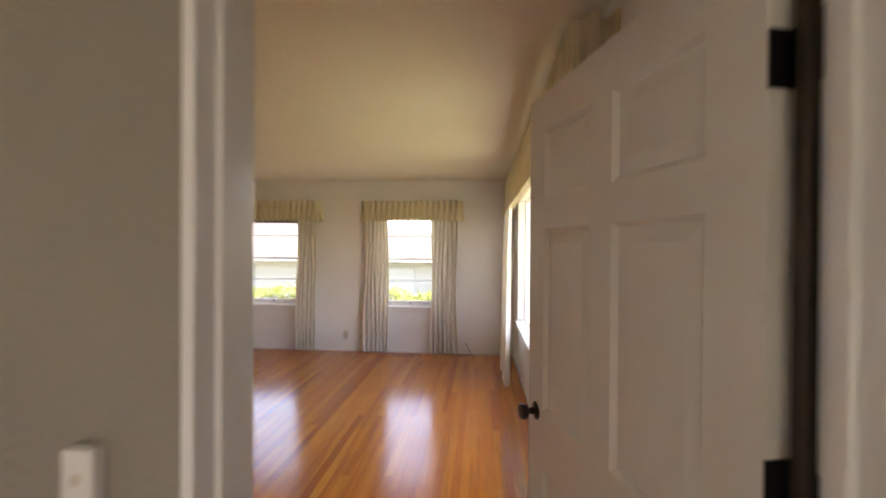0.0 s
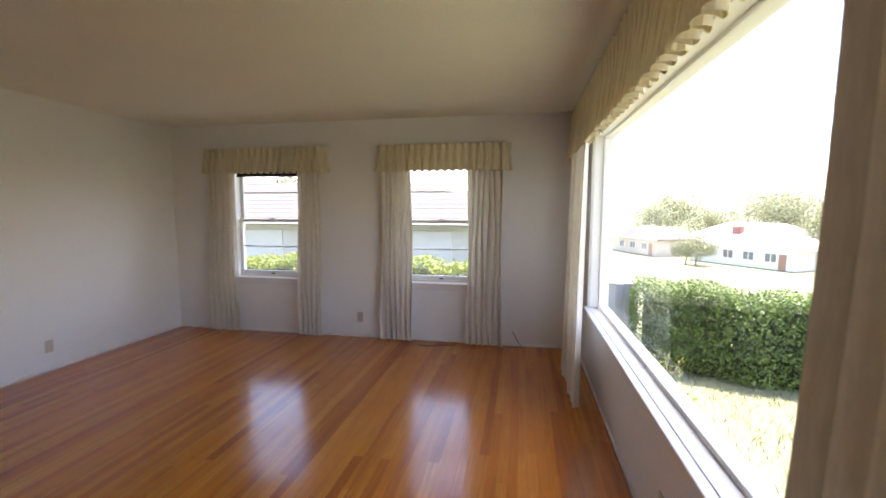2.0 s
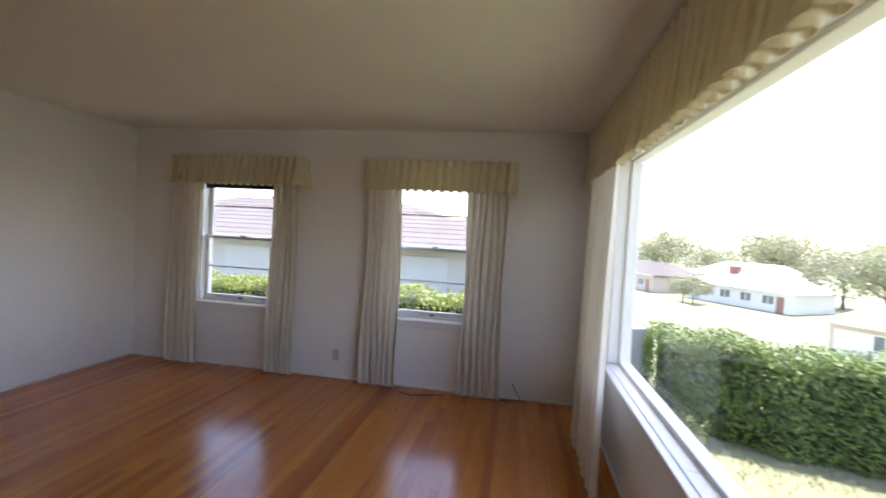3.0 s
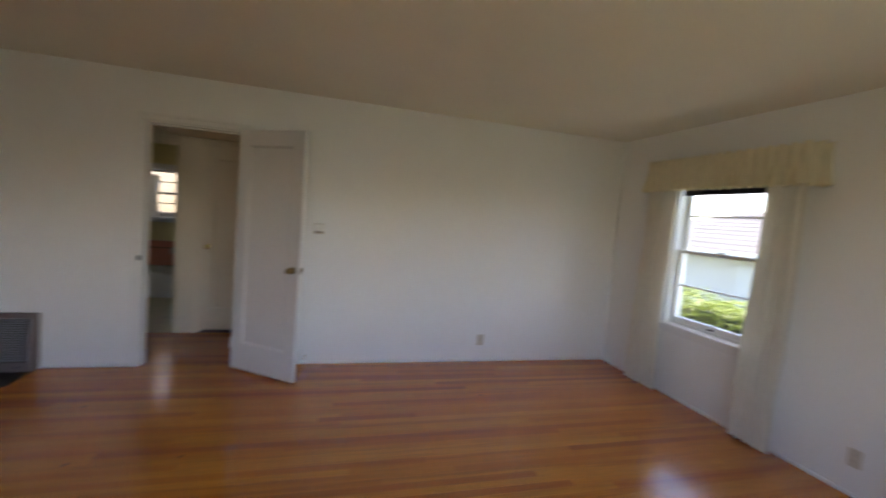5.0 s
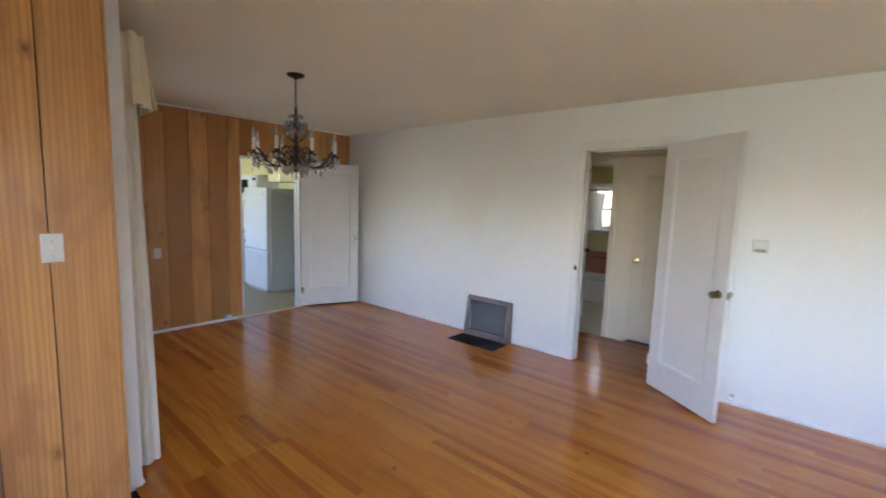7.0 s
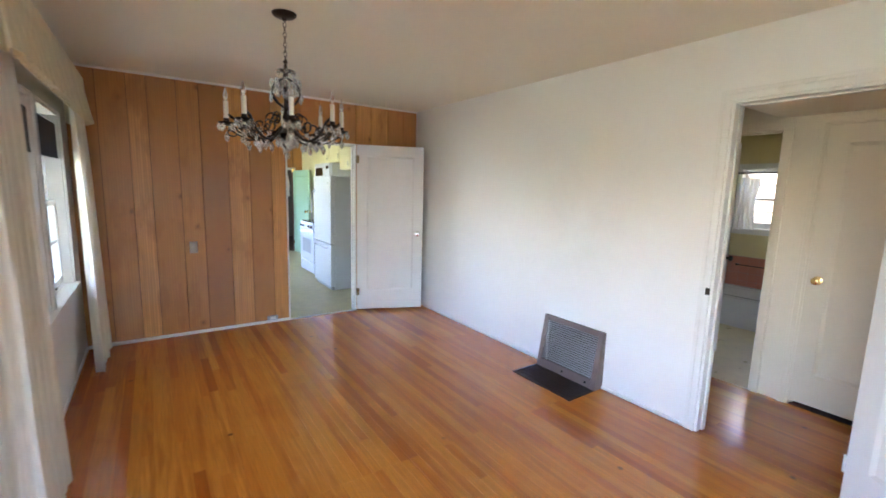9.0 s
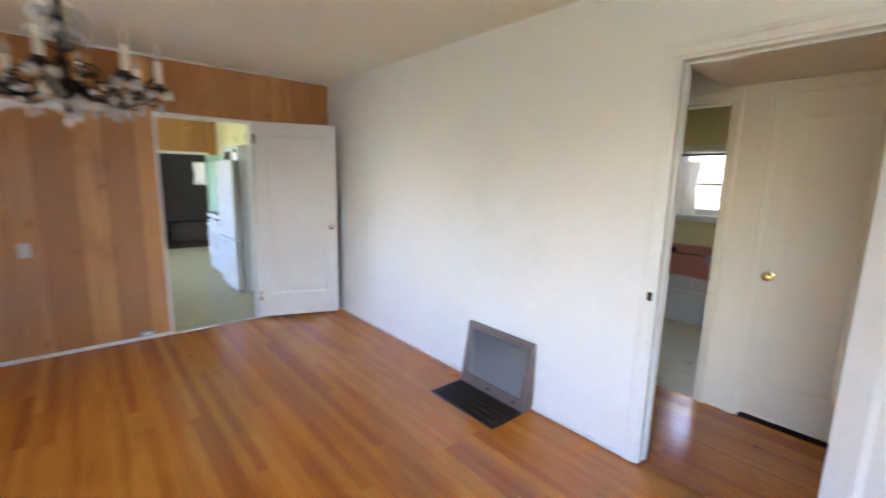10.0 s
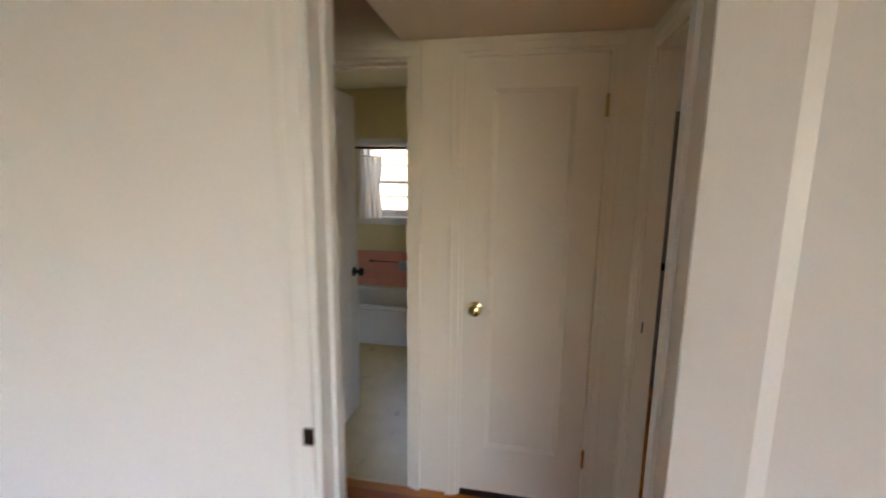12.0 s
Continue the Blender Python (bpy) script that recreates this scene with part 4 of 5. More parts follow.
# ---- warm-air register at the west wall ----
RY0, RY1 = 0.78, 1.38
rg = thing("wall_register", (XW, RY0, 0.0), "brown metal wall register with sloping grey louvres", "register")
w = RY1 - RY0
def slope(z):
    return 0.105 - 0.075 * z / 0.455
def frame_bar(y0, y1, z0, z1, inset=0.0):
    bm = bmesh.new()
    q = [(slope(z0) - inset, y0, z0), (slope(z0) - inset, y1, z0), (slope(z1) - inset, y1, z1), (slope(z1) - inset, y0, z1)]
    b = [(max(0.001, x - 0.018), y, z) for x, y, z in q]
    v = [bm.verts.new(p) for p in q + b]
    for f in ((0, 1, 2, 3), (7, 6, 5, 4), (0, 4, 5, 1), (1, 5, 6, 2), (2, 6, 7, 3), (3, 7, 4, 0)):
        bm.faces.new([v[i] for i in f])
    bmesh.ops.bevel(bm, geom=bm.edges[:], offset=0.003, segments=1, affect="EDGES")
    return bm
for name, args in (("frame_side", (0.0, 0.045, 0.0, 0.455)), ("frame_side", (w - 0.045, w, 0.0, 0.455)), ("frame_top", (0.045, w - 0.045, 0.415, 0.455)), ("frame_bottom", (0.045, w - 0.045, 0.0, 0.075))):
    part(name, frame_bar(*args), REGISTER, rg)
for y in (0.0, w - 0.004):
    bm = bmesh.new()
    v = [bm.verts.new(p) for yy in (y, y + 0.004) for p in ((0.0, yy, 0.0), (slope(0) - 0.012, yy, 0.0), (slope(0.455) - 0.012, yy, 0.455), (0.0, yy, 0.455))]
    for f in ((0, 1, 2, 3), (7, 6, 5, 4), (0, 4, 5, 1), (1, 5, 6, 2), (2, 6, 7, 3), (3, 7, 4, 0)):
        bm.faces.new([v[i] for i in f])
    part("cheek", bm, REGISTER, rg)
part("top_cap", boxed(0.0, 0.0, 0.449, slope(0.455) - 0.012, w, 0.455), REGISTER, rg)
part("backing", boxed(0.002, 0.04, 0.01, 0.008, w - 0.04, 0.44), BLACKM, rg)
n = 19
for i in range(n):
    z = 0.088 + i * (0.325 / (n - 1))
    bm = bmesh.new()
    v = [bm.verts.new(p) for y in (0.045, w - 0.045) for p in ((slope(z) - 0.002, y, z - 0.0035), (slope(z) - 0.002, y, z - 0.0015), (slope(z) - 0.018, y, z + 0.0040), (slope(z) - 0.018, y, z + 0.0020))]
    for f in ((0, 1, 2, 3), (7, 6, 5, 4), (0, 4, 5, 1), (1, 5, 6, 2), (2, 6, 7, 3), (3, 7, 4, 0)):
        bm.faces.new([v[k] for k in f])
    part("slat", bm, LOUVRE, rg)
for y in (w / 2 - 0.02, w - 0.09):
    bm = bmesh.new()
    lathe(bm, [(0.008, 0.0), (0.008, 0.012), (0.004, 0.016)], 12, (slope(0.04) - 0.004, y, 0.04), "X")
    part("knob", bm, BLACKM, rg)
fg = thing("floor_grate", (XW + 0.10, RY0, 0.001), "dark brown metal floor grate in front of the register", "floor grate")
gx = 0.295
bm = bmesh.new()
box(bm, 0, 0.0, 0.0, gx, 0.018, 0.006)
box(bm, 0, w - 0.018, 0.0, gx, w, 0.006)
box(bm, 0, 0.018, 0.0, 0.018, w - 0.018, 0.006)
box(bm, gx - 0.018, 0.018, 0.0, gx, w - 0.018, 0.006)
part("frame", bm, GRATE, fg)
part("well", boxed(0.01, 0.01, 0.0002, gx - 0.01, w - 0.01, 0.0012), BLACKM, fg)
for i in range(26):
    y = 0.026 + i * (w - 0.052) / 25
    part("bar", boxed(0.018, y - 0.004, 0.0013, gx - 0.018, y + 0.004, 0.0055), GRATE, fg)
for i in range(4):
    x = 0.06 + i * 0.058
    part("cross_bar", boxed(x - 0.003, 0.018, 0.0013, x + 0.003, w - 0.018, 0.0048), GRATE, fg)


# ---- chandelier ----
ch = thing("chandelier", (-1.976, 0.634, 0.0), "dark bronze chandelier with eight candle arms and crystal drops", "chandelier")
bm = bmesh.new()
lathe(bm, [(0.010, H - 0.040), (0.014, H - 0.026), (0.050, H - 0.021), (0.064, H - 0.012), (0.066, H - 0.001)], 24)
part("canopy", bm, BRONZE, ch, smooth=True)
def ring(bm, centre, rx, rz, turn, wire, seg=12):
    m = Matrix.Rotation(turn, 4, "Z")
    pts = [Vector(centre) + m @ Vector((rx * math.cos(a), 0, rz * math.sin(a))) for a in (2 * math.pi * k / seg for k in range(seg + 1))]
    tube(bm, pts, wire, 5)
for i in range(8):
    bm = bmesh.new()
    ring(bm, (0, 0, H - 0.062 - i * 0.026), 0.008, 0.016, (i % 2) * math.pi / 2, 0.0022)
    part("chain_link", bm, BRONZE, ch, smooth=True)
bm = bmesh.new()
lathe(bm, [(0.010, 2.13), (0.016, 2.15), (0.012, 2.165), (0.045, 2.172), (0.05, 2.176), (0.012, 2.182), (0.008, 2.215), (0.014, 2.222), (0.006, 2.24)], 18)
part("crown", bm, BRONZE, ch, smooth=True)
bm = bmesh.new()
lathe(bm, [(0.004, 1.735), (0.018, 1.745), (0.028, 1.765), (0.014, 1.785), (0.040, 1.80), (0.046, 1.825), (0.022, 1.845), (0.016, 1.89), (0.026, 1.92), (0.014, 1.95), (0.010, 2.05), (0.020, 2.08), (0.010, 2.10), (0.010, 2.13)], 18)
part("stem", bm, BRONZE, ch, smooth=True)

def drop_mesh(size):
    bm = bmesh.new()
    prof = ((0.0018, 0.0), (0.42 * size, -0.75 * size), (0.30 * size, -1.35 * size), (0.004 * size, -1.75 * size))
    lathe(bm, prof, 8)
    return mesh_of("crystal_drop", bm, CRYSTAL)
def bead_mesh(r):
    bm = bmesh.new()
    bmesh.ops.create_icosphere(bm, subdivisions=1, radius=r)
    return mesh_of("bead", bm, CRYSTAL)
DROP, DROPS, BEAD = drop_mesh(0.034), drop_mesh(0.027), bead_mesh(0.014)
def hang(mesh, name, x, y, z, turn=0.0):
    ob = new(name, mesh)
    ob.parent = ch
    ob.matrix_basis = pose(x, y, z, 0, 0, turn)
    return ob
rnd = random.Random(5)
R = 0.315
for k in range(8):
    a = 2 * math.pi * k / 8 + math.atan2(3.25 - 0.62, -1.33 + 1.968) + 0.06
    ca, sa = math.cos(a), math.sin(a)
    def at(r, z):
        return (r * ca, r * sa, z)
    # a scrolling arm: out from the stem, down, and up to the cup
    pts = []
    for i in range(15):
        s = i / 14
        r = 0.03 + (R - 0.03) * s
        z = 1.865 - 0.085 * math.sin(math.pi * min(1, s * 1.15)) + 0.045 * max(0, s - 0.72) / 0.28
        pts.append(at(r, z))
    bm = bmesh.new()
    tube(bm, pts, 0.008, 6)
    curl = [at(0.14 + (0.052 - 0.0034 * i) * math.cos(0.55 * i + 2.6), 1.865 + (0.052 - 0.0034 * i) * math.sin(0.55 * i + 2.6)) for i in range(14)]
    tube(bm, curl, 0.0048, 5)
    curl = [at(0.235 + (0.036 - 0.0025 * i) * math.cos(-0.55 * i + 0.6), 1.838 + (0.036 - 0.0025 * i) * math.sin(-0.55 * i + 0.6)) for i in range(13)]
    tube(bm, curl, 0.0042, 5)
    curl = [at(0.075 + (0.040 - 0.0028 * i) * math.cos(0.6 * i - 0.4), 1.905 + (0.040 - 0.0028 * i) * math.sin(0.6 * i - 0.4)) for i in range(13)]
    tube(bm, curl, 0.0045, 5)
    tube(bm, [at(0.05 + 0.25 * q / 8, 1.825 - 0.05 * math.sin(math.pi * q / 8)) for q in range(9)], 0.0040, 5)
    curl = [at(0.29 + (0.030 - 0.0022 * i) * math.cos(0.55 * i + 3.6), 1.815 + (0.030 - 0.0022 * i) * math.sin(0.55 * i + 3.6)) for i in range(12)]
    tube(bm, curl, 0.0042, 5)
    arm = part("arm", bm, BRONZE, ch, smooth=True)
    bm = bmesh.new()
    lathe(bm, [(0.010, 1.845), (0.040, 1.858), (0.044, 1.864), (0.016, 1.868), (0.014, 1.885), (0.010, 1.886)], 16, at(R, 0))
    part("cup", bm, BRONZE, arm, smooth=True)
    bm = bmesh.new()
    lathe(bm, [(0.0125, 1.886), (0.0125, 1.975), (0.010, 1.977)], 14, at(R, 0))
    part("candle", bm, CANDLE, arm, smooth=True)
    bm = bmesh.new()
    lathe(bm, [(0.006, 1.977), (0.012, 1.992), (0.0125, 2.005), (0.007, 2.03), (0.002, 2.05)], 12, at(R, 0))
    part("bulb", bm, CRYSTAL, arm, smooth=True)
    for q in range(6):
        b = 2 * math.pi * q / 6
        hang(DROPS, "crystal_drop", R * ca + 0.040 * math.cos(b), R * sa + 0.040 * math.sin(b), 1.860, 40 * q)
    hang(DROP, "crystal_drop", *at(0.16, 1.79), 15 * k)
    hang(DROPS, "crystal_drop", *at(0.24, 1.80), 25 * k)
    hang(DROP, "crystal_drop", *at(0.205, 1.772), 33 * k)
    hang(DROP, "crystal_drop", *at(0.315, 1.815), 12 * k)
    if k % 2 == 0:
        hang(DROP, "crystal_drop", *at(0.085, 1.775), 20 * k)
    for j in range(3):
        hang(BEAD, "bead", *at(0.07 + 0.07 * j, 1.80 + 0.012 * j))
for k in range(6):
    a = 2 * math.pi * k / 6 + 0.3
    pts = []
    for i in range(13):
        s = i / 12
        r = 0.012 + 0.075 * math.sin(math.pi * s) ** 0.8 + (0.02 if s < 0.1 else 0) * (0.1 - s)
        pts.append((r * math.cos(a), r * math.sin(a), 2.135 - 0.165 * s))
    bm = bmesh.new()
    tube(bm, pts, 0.0045, 6)
    part("scroll", bm, BRONZE, ch, smooth=True)
    hang(DROP, "crystal_drop", 0.06 * math.cos(a), 0.06 * math.sin(a), 2.135, 30 * k)
    hang(DROPS, "crystal_drop", 0.095 * math.cos(a), 0.095 * math.sin(a), 2.045, 30 * k)
    hang(BEAD, "bead", 0.048 * math.cos(a), 0.048 * math.sin(a), 2.165)
for k in range(10):
    a = 2 * math.pi * k / 10
    hang(DROP, "crystal_drop", 0.078 * math.cos(a), 0.078 * math.sin(a), 2.128, 36 * k)
    hang(DROPS, "crystal_drop", 0.052 * math.cos(a + 0.3), 0.052 * math.sin(a + 0.3), 2.075, 36 * k)
    hang(DROP, "crystal_drop", 0.055 * math.cos(a), 0.055 * math.sin(a), 1.800, 36 * k)
hang(DROP, "crystal_drop", 0, 0, 1.735)


# ---- kitchen beyond the south doorway ----
KW, KS, KE = -4.16, -6.62, -0.8
solid("floor_kitchen", boxed(KW - 0.1, KS - 0.1, -0.06, KE, YS - 0.012, 0.0), VINYL, "olive-flecked sheet vinyl kitchen floor")
solid("ceiling_kitchen", boxed(KW - 0.1, KS - 0.1, H, KE, YS - T, H + 0.1), CEIL, "white kitchen ceiling")
wall("wall_kitchen_west", "x", KW - 0.1, KW, KS, YS - T, -0.05, H, [], CREAM, "pale yellow kitchen wall")
# the unseen, unglazed opening is added to brighten the kitchen
wall("wall_kitchen_east", "x", KE, KE + 0.1, KS, YS - T, -0.05, H, [(-6.4, -3.4, 0.95, 2.2)], CREAM, "pale yellow kitchen wall with an unseen opening added for daylight")
back = wall("wall_kitchen_south", "y", KS - 0.1, KS, KW, KE, -0.05, H, [(-3.95, -3.14, -0.05, 1.84)], GROOVE, "knotty pine kitchen wall with an open doorway")
for a, b, z in ((-4.16, -3.955, 0.0), (-3.95, -3.74, 1.85), (-3.74, -3.52, 1.85), (-3.52, -3.32, 1.85), (-3.32, -3.14, 1.85), (-3.13, -2.9, 0.0), (-2.9, -2.7, 0.0)):
    bm = bmesh.new()
    box(bm, -(b - a) / 2 + 0.003, 0, 0, (b - a) / 2 - 0.003, 0.014, H - z - 0.001, bevel=0.003)
    ob = part("board", bm, PINE, back)
    ob.matrix_world = pose((a + b) / 2, KS, z)
casing("trim_kitchen_back", "y", KS + 0.014, 1, -3.95, -3.14, 1.84, 0.05, 0.014)
solid("threshold_kitchen", boxed(KX0, YS - 0.03, -0.005, KX1, YS + 0.012, 0.006, bevel=0.002), TRIM, "pale metal strip under the kitchen doorway")
panel_door("mint_door", (-3.955, KS + 0.05, 0.012), 98, 0.78, 1.82, one_panel(0.78, 1.82), GREEN, BRASS, "mint green painted door standing open in the kitchen")
# dark back room with one small bright window; its dimness sits in near-black colours
solid("floor_back_room", boxed(-6.2, -9.6, -0.06, -1.8, KS - 0.1, -0.01), SUBFLOOR, "back room floor, near-black for the unlit room")
solid("ceiling_back_room", boxed(-6.2, -9.6, 2.3, -1.8, KS - 0.1, 2.4), DARKW, "back room ceiling, near-black for the unlit room")
wall("wall_back_room_south", "y", -9.7, -9.6, -6.2, -1.8, -0.05, 2.4, [(-4.60, -4.28, 1.22, 1.72)], DARKW, "back room wall, near-black for the unlit room, with a small window")
wall("wall_back_room_west", "x", -6.3, -6.2, -9.6, KS - 0.1, -0.05, 2.4, [], DARKW, "back room wall, near-black for the unlit room")
wall("wall_back_room_east", "x", -1.8, -1.7, -9.6, KS - 0.1, -0.05, 2.4, [], DARKW, "back room wall, near-black for the unlit room")
curtain((-4.25, -9.57, 1.18), 180, 0.38, 0.56, 6, 31, "thin white curtain over a small back window", depth=0.02)
wc = thing("wooden_crate", (-3.75, -7.9, -0.01), "dark wooden box on the back room floor", "box")
part("body", boxed(-0.35, -0.2, 0, 0.35, 0.2, 0.4, bevel=0.01), DARKW, wc)
part("lid", boxed(-0.37, -0.22, 0.4, 0.37, 0.22, 0.43, bevel=0.006), DARKW, wc)

FRY0, FRY1 = -3.38, -2.63
fr = thing("refrigerator", (-3.76, (FRY0 + FRY1) / 2, 0), "white refrigerator with a freezer drawer below", "refrigerator")
hw = (FRY1 - FRY0) / 2
part("body", boxed(-0.37, -hw, 0.004, 0.30, hw, 1.66, bevel=0.008), APPSIDE, fr)
part("upper_door", boxed(0.305, -hw, 0.69, 0.37, hw, 1.665, bevel=0.014), APPL, fr)
part("freezer_drawer", boxed(0.305, -hw, 0.05, 0.37, hw, 0.675, bevel=0.014), APPL, fr)
part("kick_plate", boxed(0.301, -hw + 0.03, 0.0, 0.34, hw - 0.03, 0.045), LOUVRE, fr)
bm = bmesh.new()
tube(bm, [(0.37, -hw + 0.06, 0.78), (0.41, -hw + 0.06, 0.82), (0.425, -hw + 0.06, 1.1), (0.41, -hw + 0.06, 1.42), (0.37, -hw + 0.06, 1.46)], 0.012)
part("handle", bm, APPL, fr, smooth=True)
bm = bmesh.new()
tube(bm, [(0.37, -hw + 0.1, 0.62), (0.41, -hw + 0.14, 0.62), (0.41, hw - 0.14, 0.62), (0.37, hw - 0.1, 0.62)], 0.011)
part("handle", bm, APPL, fr, smooth=True)
part("badge", boxed(0.37, hw - 0.12, 1.55, 0.373, hw - 0.08, 1.575), LOUVRE, fr)
stv = thing("kitchen_range", (-3.795, -4.02, 0), "white free-standing range with a black glass oven window", "stove")
part("body", boxed(-0.33, -0.38, 0.03, 0.29, 0.38, 0.895, bevel=0.006), APPL, stv)
part("oven_door", boxed(0.295, -0.37, 0.24, 0.335, 0.37, 0.76, bevel=0.008), APPL, stv)
part("oven_window", boxed(0.336, -0.22, 0.38, 0.339, 0.22, 0.62, bevel=0.001), LOUVRE, stv)
part("drawer", boxed(0.295, -0.37, 0.05, 0.33, 0.37, 0.225, bevel=0.008), APPL, stv)
part("cooktop", boxed(-0.32, -0.37, 0.896, 0.30, 0.37, 0.912, bevel=0.004), BLACKG, stv)
part("backguard", boxed(-0.33, -0.38, 0.913, -0.27, 0.38, 1.12, bevel=0.006), APPL, stv)
part("control_panel", boxed(0.295, -0.37, 0.775, 0.335, 0.37, 0.89, bevel=0.008), APPL, stv)
for y in (-0.28, -0.14, 0.14, 0.28):
    bm = bmesh.new()
    lathe(bm, [(0.02, 0.335), (0.018, 0.36)], 12, (0, y, 0.83), "X")
    part("knob", bm, BLACKM, stv)
bm = bmesh.new()
tube(bm, [(0.335, -0.3, 0.73), (0.37, -0.3, 0.73), (0.37, 0.3, 0.73), (0.335, 0.3, 0.73)], 0.009)
part("handle", bm, APPL, stv)
mw = thing("microwave", (-3.96, -4.02, 1.50), "white over-the-range microwave under the cabinet", "microwave")
part("body", boxed(-0.19, -0.38, 0.0, 0.19, 0.38, 0.40, bevel=0.006), APPL, mw)
part("door", boxed(0.192, -0.37, 0.01, 0.225, 0.17, 0.39, bevel=0.006), APPL, mw)
part("window", boxed(0.226, -0.31, 0.08, 0.229, 0.06, 0.32, bevel=0.001), BLACKG, mw)
part("keypad", boxed(0.192, 0.18, 0.01, 0.222, 0.37, 0.39, bevel=0.004), APPL, mw)
part("display", boxed(0.2225, 0.21, 0.30, 0.2245, 0.34, 0.35), BLACKG, mw)
def upper_cabinet(y0, y1, z0, z1, depth, doors):
    c = thing("wall_cabinet", (KW, (y0 + y1) / 2, z0), "cream-yellow painted wall cabinet", "cabinet", "kitchen wall cabinets")
    hw_ = (y1 - y0) / 2
    part("body", boxed(0.001, -hw_ + 0.001, 0, depth - 0.022, hw_ - 0.001, z1 - z0), CREAM, c)
    step = 2 * hw_ / doors
    for i in range(doors):
        a = -hw_ + i * step
        d = part("door", boxed(depth - 0.020, a + 0.006, 0.006, depth, a + step - 0.006, z1 - z0 - 0.006, bevel=0.004), CREAM, c)
        part("handle", boxed(depth + 0.001, a + step - 0.05, 0.05, depth + 0.015, a + step - 0.04, 0.13, bevel=0.003), CHROME, d)
upper_cabinet(-3.40, -2.55, 1.78, 2.47, 0.34, 2)
upper_cabinet(-4.41, -3.405, 1.91, 2.47, 0.34, 2)
upper_cabinet(-2.545, -1.75, 1.45, 2.47, 0.34, 2)


# ---- bathroom ----
BX, BYS, BYN = -7.72, 0.25, 2.12
solid("floor_bath", boxed(BX, BYS, -0.06, XC - 0.0, BYN, 0.003), BATHV, "cream-flecked bathroom floor covering")
solid("ceiling_bath", boxed(BX, BYS, H - 0.02, XC - T, BYN, H + 0.1), BATHW, "bathroom ceiling")
wall("wall_bath_west", "x", BX - 0.12, BX, BYS - 0.1, BYN + 0.1, -0.05, H + 0.1, [(0.80, 1.66, 1.13, 1.90)], BATHW, "cream painted bathroom wall with a sash window")
wall("wall_bath_south", "y", BYS - 0.1, BYS, BX, XC - T, -0.05, H + 0.1, [], BATHW, "cream painted bathroom wall")
wall("wall_bath_north", "y", BYN, BYN + 0.08, BX, XC - T, -0.05, H + 0.1, [], BATHW, "cream painted bathroom wall")
sash_window("window_6", "x", BX, -1, 0.80, 1.66, 1.13, 1.90, "small white double-hung bathroom window", lock=False)
tiles = solid("wall_tile_band", boxed(BX, BYS, 0.30, BX + 0.006, BYN, 0.75), GROUT, "pink ceramic tile band above the bathtub")
bm = bmesh.new()
box(bm, 0, 0.0015, 0.0015, 0.006, 0.1065, 0.1065, bevel=0.002)
tile_me = mesh_of("tile", bm, PINK)
for i in range(17):
    for j in range(4):
        t_ = new("tile", tile_me)
        t_.parent = tiles
        t_.matrix_basis = pose(BX + 0.005, BYS + 0.02 + i * 0.108, 0.315 + j * 0.108)
tub = thing("bathtub", (BX + 0.41, (BYS + BYN) / 2, 0), "white built-in bathtub with a plain apron", "bathtub")
L = (BYN - BYS) / 2 - 0.002
bm = bmesh.new()
outer = [(-0.40, -L), (0.40, -L), (0.40, L), (-0.40, L)]
inner = [(-0.29, -L + 0.14), (0.30, -L + 0.14), (0.30, L - 0.14), (-0.29, L - 0.14)]
low = [(-0.22, -L + 0.22), (0.22, -L + 0.22), (0.22, L - 0.22), (-0.22, L - 0.22)]
rings = [[bm.verts.new((x, y, z)) for x, y in pts] for pts, z in ((outer, 0.0), (outer, 0.36), (inner, 0.355), (low, 0.08))]
for a, b in zip(rings, rings[1:]):
    for k in range(4):
        bm.faces.new((a[k], a[(k + 1) % 4], b[(k + 1) % 4], b[k]))
bm.faces.new(rings[-1])
bmesh.ops.bevel(bm, geom=bm.edges[:], offset=0.018, segments=3, affect="EDGES")
part("shell", bm, PORCELAIN, tub, smooth=True)
bm = bmesh.new()
tube(bm, [(BX + 0.82, BYS + 0.005, 1.80), (BX + 0.82, BYN - 0.005, 1.80)], 0.011)
r_ = tagged(new("shower_rod"), "dark shower curtain rod above the bathtub", "rod")
part("bar", bm, BRONZE, r_, smooth=True)
bm = bmesh.new()
tube(bm, [(BX + 0.05, 0.9, 0.64), (BX + 0.05, 1.75, 0.64)], 0.006)
for y in (0.9, 1.75):
    box(bm, BX + 0.012, y - 0.012, 0.628, BX + 0.056, y + 0.012, 0.652)
r_ = tagged(new("grab_rail"), "thin dark towel rail on the pink tiles", "rail")
part("bar", bm, BRONZE, r_)
sd = thing("soap_dish", (BX + 0.012, 1.29, 0.55), "grey ceramic soap dish on the tiles", "soap dish")
part("dish", boxed(0.0, -0.07, 0, 0.05, 0.07, 0.1, bevel=0.015), LOUVRE, sd)
curtain((BX + 0.06, 0.80, 1.12), 90, 0.25, 0.64, 5, 41, "short white sheer cafe curtain at the bathroom window", depth=0.03, material=SHEER)
tw = thing("hanging_cloth", (BX + 0.80, 0.92, 1.52), "small white cloth hanging from the shower rod", "cloth")
bm = bmesh.new()
fold_sheet(bm, 10, 8, lambda u, v: (0.02 * math.sin(9 * u), 0.10 * (u - 0.5) * (1 - 0.3 * v), 0.27 * (1 - v)))
part("cloth", bm, SHEER, tw, smooth=True)

